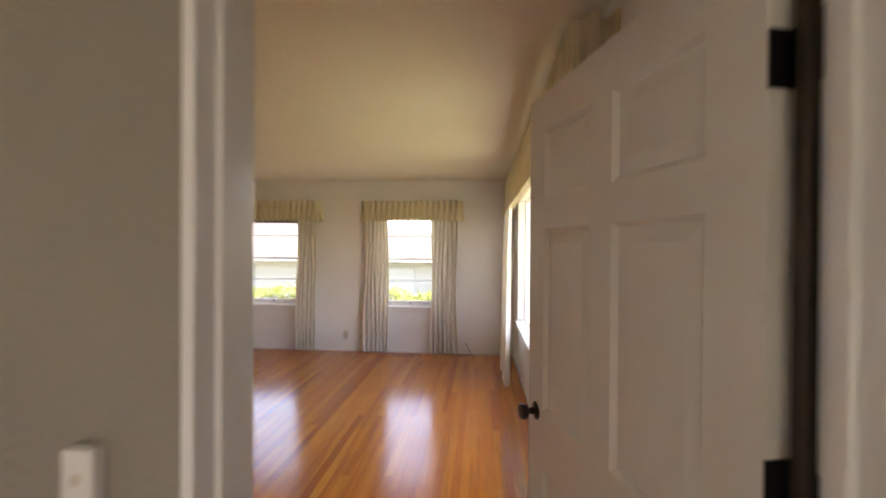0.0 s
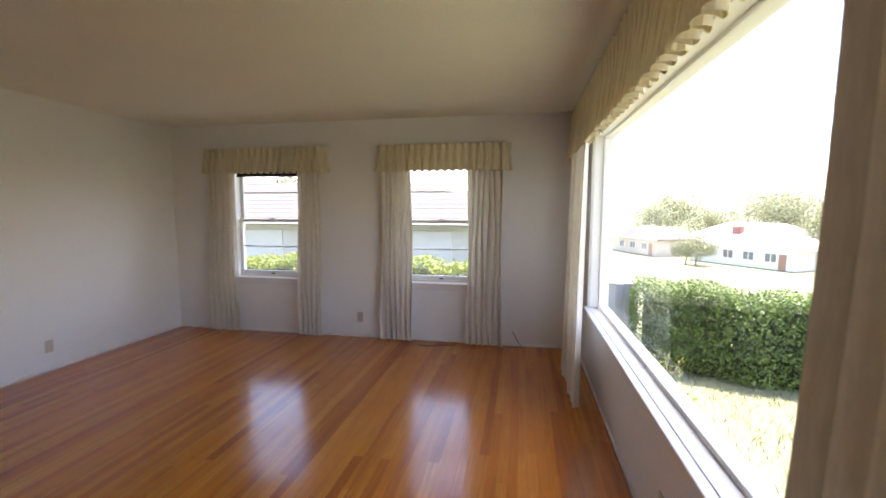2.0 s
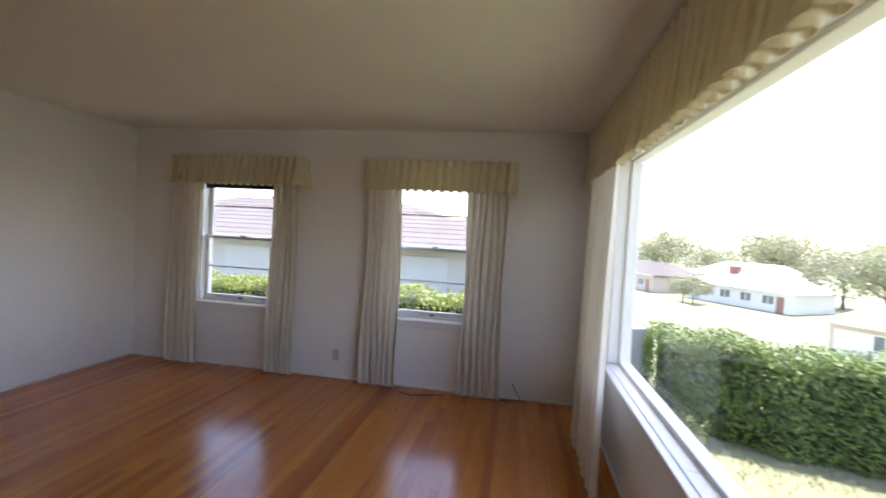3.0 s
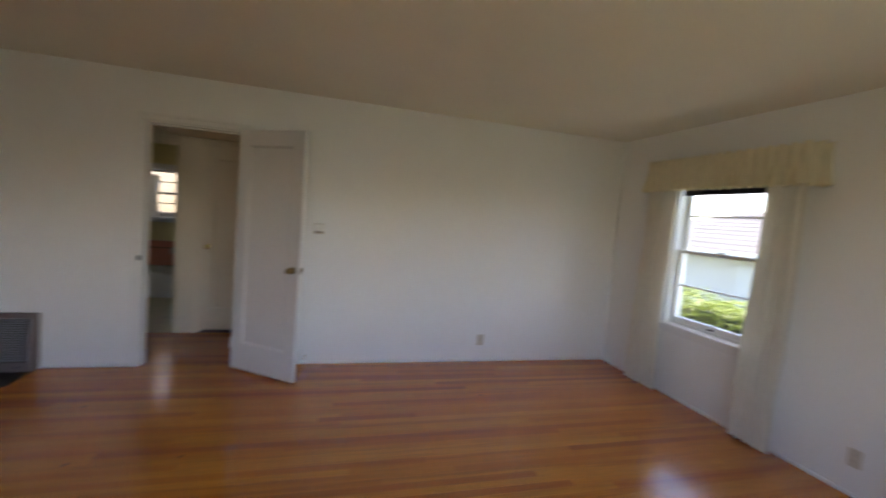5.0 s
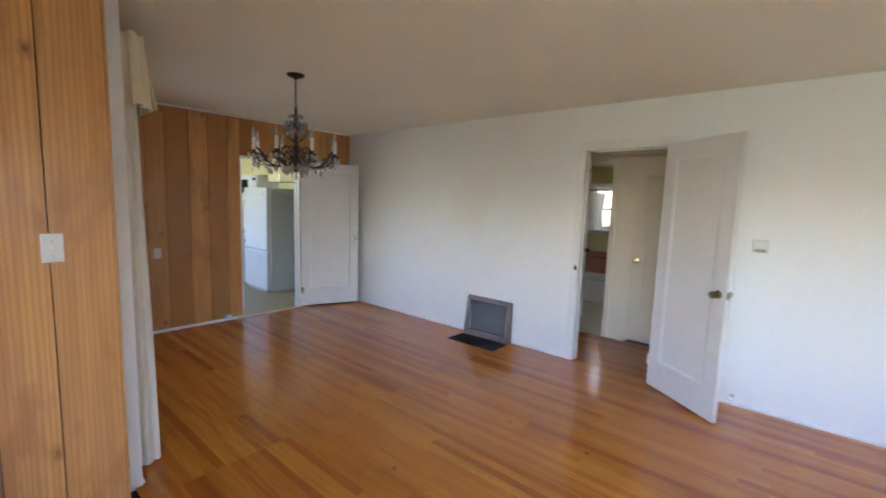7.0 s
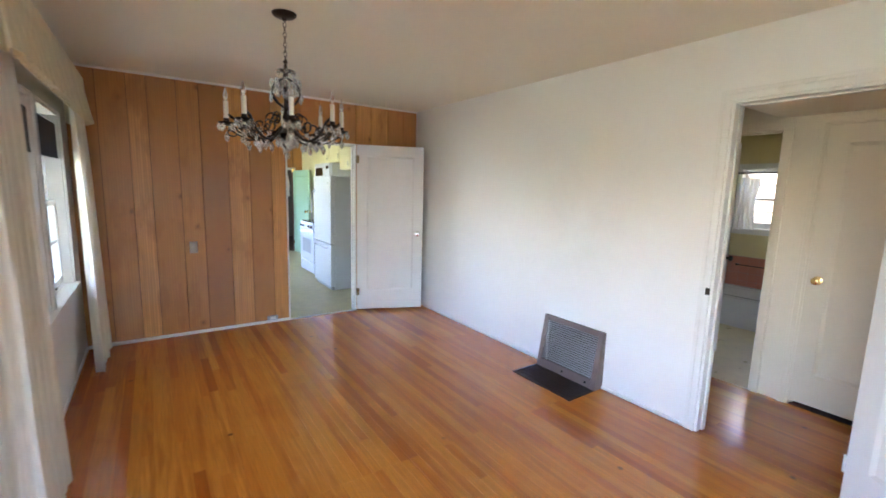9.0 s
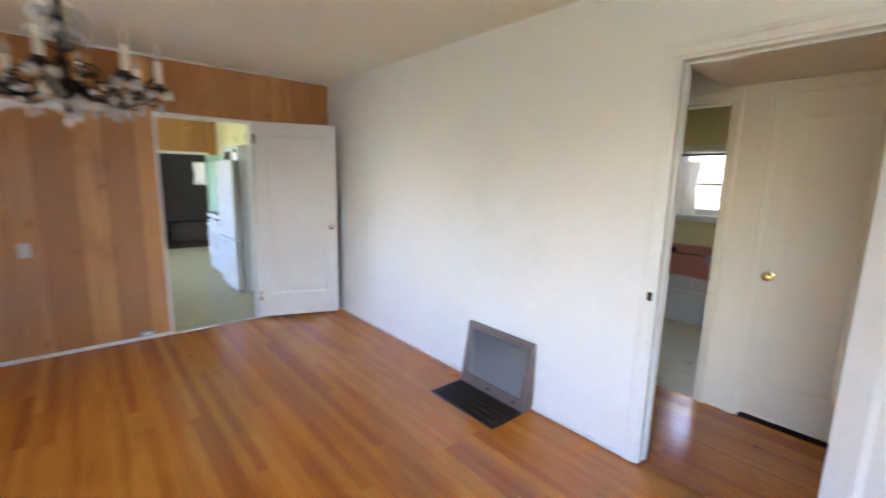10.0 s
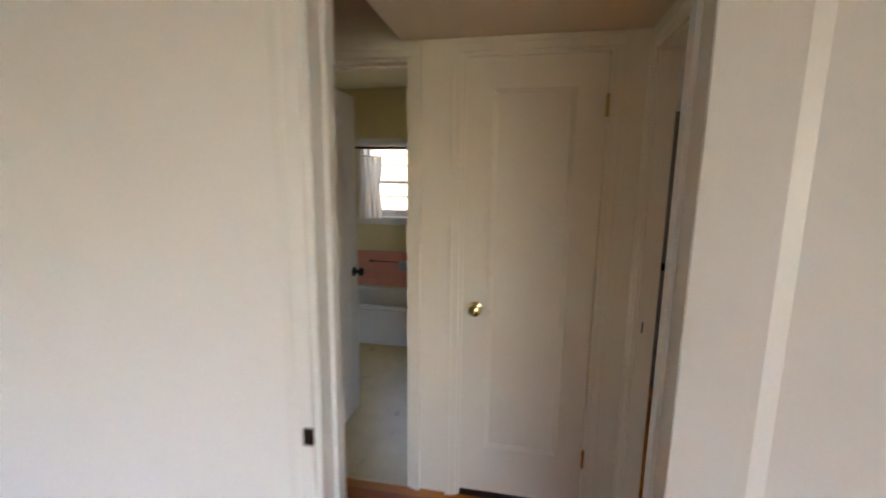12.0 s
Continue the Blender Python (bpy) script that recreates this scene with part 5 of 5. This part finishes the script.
# ---- bedroom beyond the hall ----
solid("threshold_bedroom", boxed(-5.10, 2.985, -0.01, -4.36, 3.075, 0.004), STAIN, "wooden threshold strip of the bedroom")
solid("floor_bedroom", boxed(-7.4, 3.07, -0.06, XW - T - 0.002, 6.4, -0.002), FLOORJ, "brown wooden bedroom floor")
solid("ceiling_bedroom", boxed(-7.4, 3.0, H, XW - T - 0.002, 6.4, H + 0.1), CEIL, "bedroom ceiling")
# bare opening out of view, added to light the bedroom
wall("wall_bedroom_west", "x", -7.5, -7.4, 2.9, 6.4, -0.05, H + 0.1, [(4.5, 5.1, 1.2, 1.9)], WALL, "pale bedroom wall with an unseen opening added for daylight")
wall("wall_bedroom_north", "y", 6.3, 6.4, -7.4, XW - T - 0.002, -0.05, H + 0.1, [], WALL, "pale bedroom wall")
wall("wall_bedroom_south", "y", 2.99, 2.99 + T, -7.4, XC - T, -0.05, H + 0.1, [], WALL, "pale bedroom wall")


# ---- outdoors ----
def ground_z(x, y):
    """A level yard that falls away towards the street."""
    d = max(0.0, x - 5.5) + 0.5 * max(0.0, y - 22)
    s = min(1.0, d / 15)
    return -0.62 - 5.6 * s * s * (3 - 2 * s)
bm = bmesh.new()
xs = [-3000, -600, -150, -60, -30, -12] + [q * 2.0 for q in range(-4, 16)] + [34, 40, 50, 70, 110, 200, 600, 3000]
ys = [-3000, -600, -150, -60, -30] + [q * 3.0 for q in range(-6, 14)] + [46, 60, 90, 150, 600, 3000]
vs = [[bm.verts.new((x, y, ground_z(x, y) - 0.0)) for x in xs] for y in ys]
for a, b in zip(vs, vs[1:]):
    for i in range(len(xs) - 1):
        bm.faces.new((a[i], a[i + 1], b[i + 1], b[i]))
solid("ground", bm, LAWN, "patchy dry lawn sloping down to the street", smooth=True)
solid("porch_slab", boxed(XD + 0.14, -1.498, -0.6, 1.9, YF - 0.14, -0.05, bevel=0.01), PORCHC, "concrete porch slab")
# unseen roof pieces; their reach sets where sun and sky light enter
solid("sun_stop_eave", boxed(XE + 0.16, YF - 0.14, H + 0.02, XE + 0.62, YN + 0.7, H + 0.14), SIDING, "unseen overhang above the front wall, sized to keep the sun out")
solid("sun_stop_eave_north", boxed(-8.5, YN + 0.16, H + 0.02, XE + 0.16, YN + 0.7, H + 0.14), SIDING, "unseen overhang above the side wall, sized to keep the sun out")
solid("roof_deck", boxed(-8.5, -10.0, H + 0.145, XD + 0.85, YN + 0.7, H + 0.24), ROOF, "flat body of the house roof")
solid("roof_deck_front", boxed(XD + 0.851, -0.2, H + 0.145, XE + 0.62, YN + 0.7, H + 0.24), ROOF, "roof over the entry and the picture window")
# carried back out of view to keep daylight off the entry wall
solid("porch_wall", boxed(XE + 0.004, -0.30, -0.6, XE + 0.14, YF - 0.142, H + 0.02), STUCCO, "stucco return wall beside the porch, carried back unseen to shade the entry")
# unseen wall added to block low sky from the front door
solid("porch_sky_blocker", boxed(XD + 0.142, -3.8, -0.8, 4.2, -3.6, 3.0), PORCHC, "tall unseen wall added beyond the porch to block low sky")
# added wall: blocks blue sky, bounces warm light into bath and hall
solid("west_bounce_wall", boxed(-9.8, -6.0, -0.8, -9.6, 9.0, 2.5), TANWALL, "added tan wall behind the house, bouncing warm light into bath and hall")
# unseen slab added to keep sky light off the front door
solid("porch_sky_cover", boxed(XD + 0.142, -0.35, H - 0.10, XE + 0.3, YF - 0.142, H + 0.1), SIDING, "unseen slab added over the porch to keep sky light off the entry")

rnd = random.Random(9)
def leaves(bm, count, spot, size, spread=1.0):
    """Scatter small folded leaves; spot() gives a place and a rough outward direction."""
    for _ in range(count):
        p, out = spot()
        s = size * rnd.uniform(0.6, 1.35)
        d = Vector((rnd.gauss(0, 1), rnd.gauss(0, 1), rnd.gauss(0, 1))) * 0.7 * spread + out
        d.normalize()
        u = d.orthogonal().normalized()
        u.rotate(Matrix.Rotation(rnd.uniform(0, 6.28), 3, d).to_quaternion())
        v = d.cross(u)
        p = Vector(p)
        a, b, c, e = (bm.verts.new(q) for q in (p - u * s, p + v * s * 0.45 + d * s * 0.12, p + u * s, p - v * s * 0.45 + d * s * 0.12))
        bm.faces.new((a, b, c))
        bm.faces.new((a, c, e))


def hedge(name, x0, y0, x1, y1, z0, z1, deep, count, size, material, label):
    hd = thing(name, ((x0 + x1) / 2, (y0 + y1) / 2, z0), label, "hedge")
    d = Vector((x1 - x0, y1 - y0, 0))
    length = d.length
    d.normalize()
    nrm = Vector((-d.y, d.x, 0))
    o = Vector((x0 - (x0 + x1) / 2, y0 - (y0 + y1) / 2, 0))
    h = z1 - z0
    def spot():
        u = rnd.uniform(0, length)
        k = rnd.random()
        bumps = 0.05 * math.sin(u * 3.1) + 0.04 * math.sin(u * 7.7 + 1)
        if k < 0.38:
            return o + d * u + nrm * (-deep / 2 + rnd.uniform(-0.03, 0.10) + bumps) + Vector((0, 0, rnd.uniform(0.02, h))), -nrm * 0.9 + Vector((0, 0, 0.4))
        if k < 0.52:
            return o + d * u + nrm * (deep / 2 + rnd.uniform(-0.10, 0.03)) + Vector((0, 0, rnd.uniform(0.02, h))), nrm * 0.9 + Vector((0, 0, 0.4))
        if k < 0.92:
            return o + d * u + nrm * rnd.uniform(-deep / 2, deep / 2) + Vector((0, 0, h + bumps + rnd.uniform(-0.12, 0.05))), Vector((0, 0, 1.2))
        e = rnd.choice((0, length))
        return o + d * (e + rnd.uniform(-0.05, 0.05)) + nrm * rnd.uniform(-deep / 2, deep / 2) + Vector((0, 0, rnd.uniform(0.02, h))), d * (1 if e else -1) + Vector((0, 0, 0.3))
    bm = bmesh.new()
    leaves(bm, count, spot, size)
    tagged(part("foliage", bm, material, hd), kind="stuff")
    bm = bmesh.new()
    for i in range(int(length / 0.25)):
        p = o + d * (0.12 + i * 0.25)
        tube(bm, [p, p + Vector((rnd.uniform(-0.05, 0.05), rnd.uniform(-0.05, 0.05), h * 0.5)), p + nrm * rnd.uniform(-0.15, 0.15) + Vector((0, 0, h * 0.9))], 0.012, 5)
    part("stems", bm, BARK, hd)
    # a near-black box stands in for the shade deep between the leaves
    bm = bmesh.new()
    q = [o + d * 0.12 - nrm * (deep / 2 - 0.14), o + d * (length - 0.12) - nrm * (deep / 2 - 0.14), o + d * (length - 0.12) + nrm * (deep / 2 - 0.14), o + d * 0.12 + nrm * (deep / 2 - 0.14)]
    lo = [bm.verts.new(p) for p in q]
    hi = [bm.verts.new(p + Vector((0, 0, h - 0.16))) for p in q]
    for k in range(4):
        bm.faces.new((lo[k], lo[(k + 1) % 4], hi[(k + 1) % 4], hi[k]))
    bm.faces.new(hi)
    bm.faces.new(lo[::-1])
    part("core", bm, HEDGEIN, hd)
    return hd


hedge("hedge", 1.66, 8.36, 8.2, 6.55, -0.62, 0.44, 0.8, 52000, 0.024, LEAF, "clipped green boxwood hedge along the lawn")
hedge("side_hedge", -6.5, 9.4, 1.0, 9.4, -0.62, 0.56, 0.9, 15000, 0.036, LEAFY, "sunlit yellow-green hedge along the side yard")



def shrub(name, x, y, r, h, count, size, material, label):
    z = ground_z(x, y)
    t_ = thing(name, (x, y, z), label, "shrub", "shrubs")
    bm = bmesh.new()
    for k in range(7):
        a = k * 0.9
        tube(bm, [(0, 0, -0.05), (0.4 * r * math.cos(a), 0.4 * r * math.sin(a), 0.5 * h), (0.8 * r * math.cos(a + 0.3), 0.8 * r * math.sin(a + 0.3), 0.9 * h)], [0.012, 0.008, 0.004], 5)
    part("stems", bm, BARK, t_)
    bm = bmesh.new()
    def spot():
        a, q = rnd.uniform(0, 6.28), rnd.random() ** 0.5
        zz = rnd.uniform(0.05, 1.0)
        return (r * q * math.cos(a) * (0.4 + zz * 0.6), r * q * math.sin(a) * (0.4 + zz * 0.6), h * zz), Vector((math.cos(a) * 0.3, math.sin(a) * 0.3, 1.0))
    leaves(bm, count, spot, size)
    tagged(part("foliage", bm, material, t_), kind="stuff")


for x, y in ((1.25, 5.5), (1.5, 6.3), (1.3, 6.9), (1.75, 7.3), (1.2, 4.4)):
    shrub("weedy_shrub", x, y, 0.28, 0.42, 260, 0.022, LEAFY, "thin weedy shrub below the picture window")
bm = bmesh.new()
for _ in range(9000):
    x, y = rnd.uniform(0.95, 7.0), rnd.uniform(2.6, 8.2)
    h_ = rnd.uniform(0.03, 0.10) * (1.6 if rnd.random() < 0.06 else 1)
    a = rnd.uniform(0, 6.28)
    dx, dy = 0.006 * math.cos(a), 0.006 * math.sin(a)
    z = ground_z(x, y) - 0.01
    q = (bm.verts.new((x - dx, y - dy, z)), bm.verts.new((x + dx, y + dy, z)), bm.verts.new((x + rnd.uniform(-0.04, 0.04), y + rnd.uniform(-0.04, 0.04), z + h_)))
    bm.faces.new(q)
tagged(new("grass", mesh_of("grass", bm, DRYGRASS)), "dry tufted grass of the front lawn", "grass", "", "stuff")
fp = thing("fence_panel", (1.42, 8.42, -0.62), "weathered blue-grey wooden fence panel at the hedge's end", "fence")
for i in range(4):
    part("board", boxed(-0.24 + i * 0.12, -0.012, 0.03, -0.125 + i * 0.12, 0.012, 1.06 + 0.01 * (i % 2), bevel=0.003), FENCE, fp)
for z in (0.25, 0.85):
    part("rail", boxed(-0.25, 0.013, z, 0.25, 0.05, z + 0.08), FENCE, fp)
part("post", boxed(0.242, -0.03, 0.0, 0.30, 0.05, 1.1), FENCE, fp)


def house(x, y, turn, wide, deep, wall_h, rise, siding, roof, label, windows=3, chimney=True, hip=2.2, base=None, garage=False):
    """A low house: walls, hipped roof with eaves, framed windows and a door on its front (local -y)."""
    z = ground_z(x, y) if base is None else base
    hs = thing("house", (x, y, z), label, "house", "houses", "", turn)
    hw_, hd_ = wide / 2, deep / 2
    part("walls", boxed(-hw_, -hd_, -1.2, hw_, hd_, wall_h), siding, hs)
    e = 0.55
    bm = bmesh.new()
    eb = [bm.verts.new(q) for q in ((-hw_ - e, -hd_ - e, wall_h - 0.12), (hw_ + e, -hd_ - e, wall_h - 0.12), (hw_ + e, hd_ + e, wall_h - 0.12), (-hw_ - e, hd_ + e, wall_h - 0.12))]
    et = [bm.verts.new(v.co + Vector((0, 0, 0.14))) for v in eb]
    r0, r1 = bm.verts.new((-hw_ + hip, 0, wall_h + rise)), bm.verts.new((hw_ - hip, 0, wall_h + rise))
    for k in range(4):
        bm.faces.new((eb[k], eb[(k + 1) % 4], et[(k + 1) % 4], et[k]))
    bm.faces.new(eb[::-1])
    bm.faces.new((et[0], et[1], r1, r0))
    bm.faces.new((et[2], et[3], r0, r1))
    bm.faces.new((et[1], et[2], r1))
    bm.faces.new((et[3], et[0], r0))
    rf = part("roof", bm, roof, hs)
    part("gutter", boxed(-hw_ - e, -hd_ - e - 0.08, wall_h - 0.10, hw_ + e, -hd_ - e, wall_h + 0.03), TRIM, rf)
    # courses of shingles on the front slope
    n_ = 10
    for k in range(n_):
        s_ = (k + 0.5) / n_
        xa = -hw_ - e + (hip + e) * s_
        yy, zz = -hd_ - e + (hd_ + e) * s_, wall_h + 0.02 + (rise - 0.02) * s_
        part("shingle_course", boxed(xa + 0.1, yy - 0.02, zz - 0.02, -xa - 0.1, yy + 0.02, zz + 0.004), roof, rf)
    if chimney:
        c = part("chimney", boxed(-hw_ * 0.5, -0.9, wall_h + rise * 0.3, -hw_ * 0.5 + 1.3, -0.1, wall_h + rise + 0.75, bevel=0.02), BRICK, hs)
        part("cap", boxed(-hw_ * 0.5 - 0.06, -0.96, wall_h + rise + 0.751, -hw_ * 0.5 + 1.36, -0.04, wall_h + rise + 0.83), CONCRETE, c)
    if windows == 0:
        for xa in (-6.0, -1.2, 4.2):
            part("shutter", boxed(xa, -hd_ - 0.03, 0.6, xa + 1.5, -hd_ + 0.02, 2.0, bevel=0.01), PANELP, hs)
        return hs
    step = wide / (windows + 1)
    for k in range(windows):
        xx = -hw_ + step * (k + 1)
        w_ = part("window", boxed(xx - 0.75, -hd_ - 0.05, 0.9, xx + 0.75, -hd_ + 0.02, 2.1, bevel=0.01), TRIM, hs)
        for q in (-0.36, 0.36):
            part("pane", boxed(xx + q - 0.30, -hd_ - 0.056, 0.98, xx + q + 0.30, -hd_ - 0.051, 2.02), FARPANE, w_)
    d_ = part("door", boxed(hw_ - step * 0.5 - 0.45, -hd_ - 0.04, 0.0, hw_ - step * 0.5 + 0.45, -hd_ + 0.02, 2.05, bevel=0.01), STAIN, hs)
    part("knob", boxed(hw_ - step * 0.5 + 0.32, -hd_ - 0.09, 0.98, hw_ - step * 0.5 + 0.38, -hd_ - 0.041, 1.04, bevel=0.01), BRASS, d_)
    if garage:
        part("garage_door", boxed(-hw_ + 0.3, -hd_ - 0.03, 0.0, -hw_ + 2.9, -hd_ + 0.02, 2.1, bevel=0.01), TRIM, hs)
    return hs


PANELP = plain("pale_blue_grey_panel", (0.50, 0.53, 0.55), 0.6, vary=0.06)
BEIGE_S = plain("beige_siding", (0.62, 0.52, 0.43), 0.8, vary=0.06)
WHITE_S = plain("white_siding", (0.78, 0.77, 0.75), 0.7, vary=0.06)
house(-7.6, 18.0, 0, 17.0, 7.4, 2.3, 1.4, SIDING, ROOF, "pale neighbouring house with a grey hipped shingle roof", 0, False, 5.1, base=-1.15)
house(-1.0, 30.0, 90, 14.0, 8.0, 3.0, 1.6, SIDING, ROOF, "neighbouring house with a dark grey roof farther back", 3, False, 3.0, base=-1.6)
house(31.6, 37.6, -54, 13.0, 9.0, 2.6, 1.9, BEIGE_S, PALEROOF, "beige single-storey house with a pale roof and brick chimney", 3, True, 2.5, garage=True)
house(33.6, 69.5, -58, 14.0, 9.0, 2.6, 1.9, WHITE_S, PALEROOF, "pale single-storey house with a brick chimney", 4, True, 2.5)
house(24.0, 84.0, -70, 13.0, 9.0, 2.8, 2.0, BEIGE_S, ROOF, "low brown house farther down the street", 3, False, 2.5)
house(38.0, 80.0, -60, 15.0, 9.0, 3.4, 2.2, WHITE_S, PALEROOF, "pale house farther up the street", 4, False, 3.0)
house(55.0, 62.0, -50, 15.0, 9.0, 4.6, 2.2, WHITE_S, PALEROOF, "two-tone house among the trees", 4, True, 3.0)


def tree(x, y, height, crown, count, leaf, label, base=None):
    z = ground_z(x, y) if base is None else base
    t_ = thing("tree", (x, y, z), label, "tree", "trees")
    bm = bmesh.new()
    bend = rnd.uniform(-0.3, 0.3)
    tube(bm, [(0, 0, -0.2), (bend * 0.3, 0, height * 0.25), (bend, 0.1, height * 0.55), (bend * 1.2, 0.2, height * 0.9)], [height * 0.035, height * 0.028, height * 0.018, 0.03], 8)
    ends = []
    for k in range(9):
        a = k * 2.4
        hh = height * (0.35 + 0.055 * k)
        p = Vector((bend * 0.9 + math.cos(a) * crown * 0.7, math.sin(a) * crown * 0.7, hh + crown * 0.35))
        tube(bm, [(bend * 0.8, 0.1, hh), ((bend + p.x) / 2, p.y / 2, hh + crown * 0.22), p], [height * 0.014, height * 0.009, 0.02], 6)
        ends.append(p)
    ends += [Vector((bend * 1.2, 0.2, height * 0.92)), Vector((bend, 0, height * 0.75))]
    part("trunk", bm, BARK, t_)
    radii = [crown * rnd.uniform(0.34, 0.58) for _ in ends]
    def spot():
        i_ = rnd.randrange(len(ends))
        v = Vector((rnd.gauss(0, 1), rnd.gauss(0, 1), rnd.gauss(0, 1))).normalized()
        return ends[i_] + v * radii[i_] * rnd.uniform(0.55, 1.05), v * 0.8 + Vector((0, 0, 0.5))
    bm = bmesh.new()
    leaves(bm, count, spot, leaf)
    tagged(part("crown", bm, LEAFT, t_), kind="stuff")


for x, y, h_, c_ in ((24, 66, 4.2, 2.2), (46, 72, 9.5, 5.0), (41, 58, 9.2, 4.6), (36, 92, 8.5, 4.2), (60, 80, 11, 6.0), (52, 98, 11, 6.0), (30, 104, 9, 5.0), (70, 62, 12, 6.5), (22, 64, 4.0, 2.0), (80, 100, 14, 8), (62, 120, 13, 8), (40, 125, 12, 7)):
    tree(x, y, h_ * 0.8, c_ * 1.0, 3600, 0.05 * c_, "leafy green tree between the houses")
for x, y, h_, c_ in ((-14.5, 30.0, 6.0, 2.2), (-12.0, 33.0, 5.5, 1.8)):
    tree(x, y, h_, c_, 1500, 0.22, "tall leafy tree behind the neighbouring house", base=-1.6)


def car(x, y, turn, paint, label):
    c = thing("parked_car", (x, y, ground_z(x, y) + 0.02), label, "car", "parked cars", "", turn)
    bm = bmesh.new()
    prof = ((-2.2, 0.35), (-2.25, 0.75), (-1.6, 0.88), (-1.0, 1.42), (0.6, 1.45), (1.25, 0.95), (2.15, 0.82), (2.25, 0.4))
    a = [bm.verts.new((px, -0.85, pz)) for px, pz in prof]
    b = [bm.verts.new((px, 0.85, pz)) for px, pz in prof]
    bm.faces.new(a)
    bm.faces.new(b[::-1])
    for i in range(len(prof)):
        j = (i + 1) % len(prof)
        bm.faces.new((a[j], a[i], b[i], b[j]))
    bmesh.ops.bevel(bm, geom=bm.edges[:], offset=0.06, segments=2, affect="EDGES")
    part("body", bm, paint, c, smooth=True)
    for s in (-1, 1):
        bm = bmesh.new()
        q = [(-1.0, 0.92), (-0.85, 1.34), (0.55, 1.36), (1.0, 0.95)]
        f0 = [bm.verts.new((px, s * 0.853, pz)) for px, pz in q]
        f1 = [bm.verts.new((px, s * 0.862, pz)) for px, pz in q]
        bm.faces.new(f0)
        bm.faces.new(f1[::-1])
        for i in range(4):
            bm.faces.new((f0[i], f0[(i + 1) % 4], f1[(i + 1) % 4], f1[i]))
        part("side_window", bm, BLACKG, c)
        for px in (-1.35, 1.4):
            bm = bmesh.new()
            lathe(bm, [(0.32, -0.1), (0.33, 0.0), (0.32, 0.1)], 18, (px, s * 0.8, 0.33), "Y")
            wh = part("wheel", bm, RUBBER, c, smooth=True)
            bm = bmesh.new()
            lathe(bm, [(0.19, s * 0.105), (0.17, s * 0.115)], 14, (px, s * 0.8, 0.33), "Y")
            part("rim", bm, CHROME, wh)


car(16.9, 54.6, 62, CARBLUE, "blue pickup-like car parked at the kerb")
car(14.6, 53.8, 62, CARGREY, "grey car parked at the kerb")
rd = bmesh.new()
pts = [(-20 + 6 * k, 150 - 5.6 * k) for k in range(26)]
lf = [rd.verts.new((x - 3.2, y - 3.2, ground_z(x - 3.2, y - 3.2) + 0.03)) for x, y in pts]
rt = [rd.verts.new((x + 3.2, y + 3.2, ground_z(x + 3.2, y + 3.2) + 0.03)) for x, y in pts]
for k in range(len(pts) - 1):
    rd.faces.new((lf[k], lf[k + 1], rt[k + 1], rt[k]))
solid("road", rd, CONCRETE, "pale sunlit street running downhill")

# ---- floor boards ----
rnd = random.Random(21)
FLOORS = ((XW + 0.0, XE, YF, YN), (XW, XD, YS, YF), (XC, XW, 0.32, 2.99))
floor = solid("floor", boxed(XC, YS - 0.01, -0.06, XE, YN, -0.012), SUBFLOOR, "honey-coloured varnished hardwood strip floor")
BW = 0.0575
LENGTHS = (0.7, 1.0, 1.4, 1.9, 2.4, 3.0)
def board_bm(bm, x, y0, y1):
    g, t_, b = 0.00012, 0.0, 0.0002
    x0, x1, a, e = x + g, x + BW - g, y0 + g, y1 - g
    lo = [bm.verts.new(q) for q in ((x0, a, -0.012), (x1, a, -0.012), (x1, e, -0.012), (x0, e, -0.012))]
    md = [bm.verts.new(q) for q in ((x0, a, -b), (x1, a, -b), (x1, e, -b), (x0, e, -b))]
    hi = [bm.verts.new(q) for q in ((x0 + b, a + b, t_), (x1 - b, a + b, t_), (x1 - b, e - b, t_), (x0 + b, e - b, t_))]
    for r0, r1 in ((lo, md), (md, hi)):
        for k in range(4):
            bm.faces.new((r0[k], r0[(k + 1) % 4], r1[(k + 1) % 4], r1[k]))
    bm.faces.new(hi)
single = {}
def single_mesh(length):
    key = round(length, 3)
    if key not in single:
        bm = bmesh.new()
        board_bm(bm, 0, 0, key)
        single[key] = mesh_of("board", bm, FLOORB, tidy=False)
    return single[key]
rest = bmesh.new()
made = 0
for x0, x1, y0, y1 in FLOORS:
    n_ = math.ceil((x1 - x0) / BW)
    for i in range(n_):
        x = x0 + i * BW
        y = y0 - 0.0
        first = rnd.choice(LENGTHS) * rnd.choice((0.5, 0.75, 1.0))
        while y < y1 - 0.001:
            ln = first or rnd.choice(LENGTHS)
            first = 0
            if y1 - y - ln < 0.25:
                ln = y1 - y
            if -3.2 < x < -0.2 and 1.9 < y < 5.2 and made < 300 and x1 > 0:
                ob = new("floor_board", single_mesh(ln))
                ob.parent = floor
                ob.matrix_basis = pose(x, y, 0)
                made += 1
            else:
                board_bm(rest, x, y, y + ln)
            y += ln
joined = new("floor_boards", mesh_of("floor_boards", rest, FLOORJ, tidy=False))
joined.parent = floor
tagged(joined, kind="stuff")
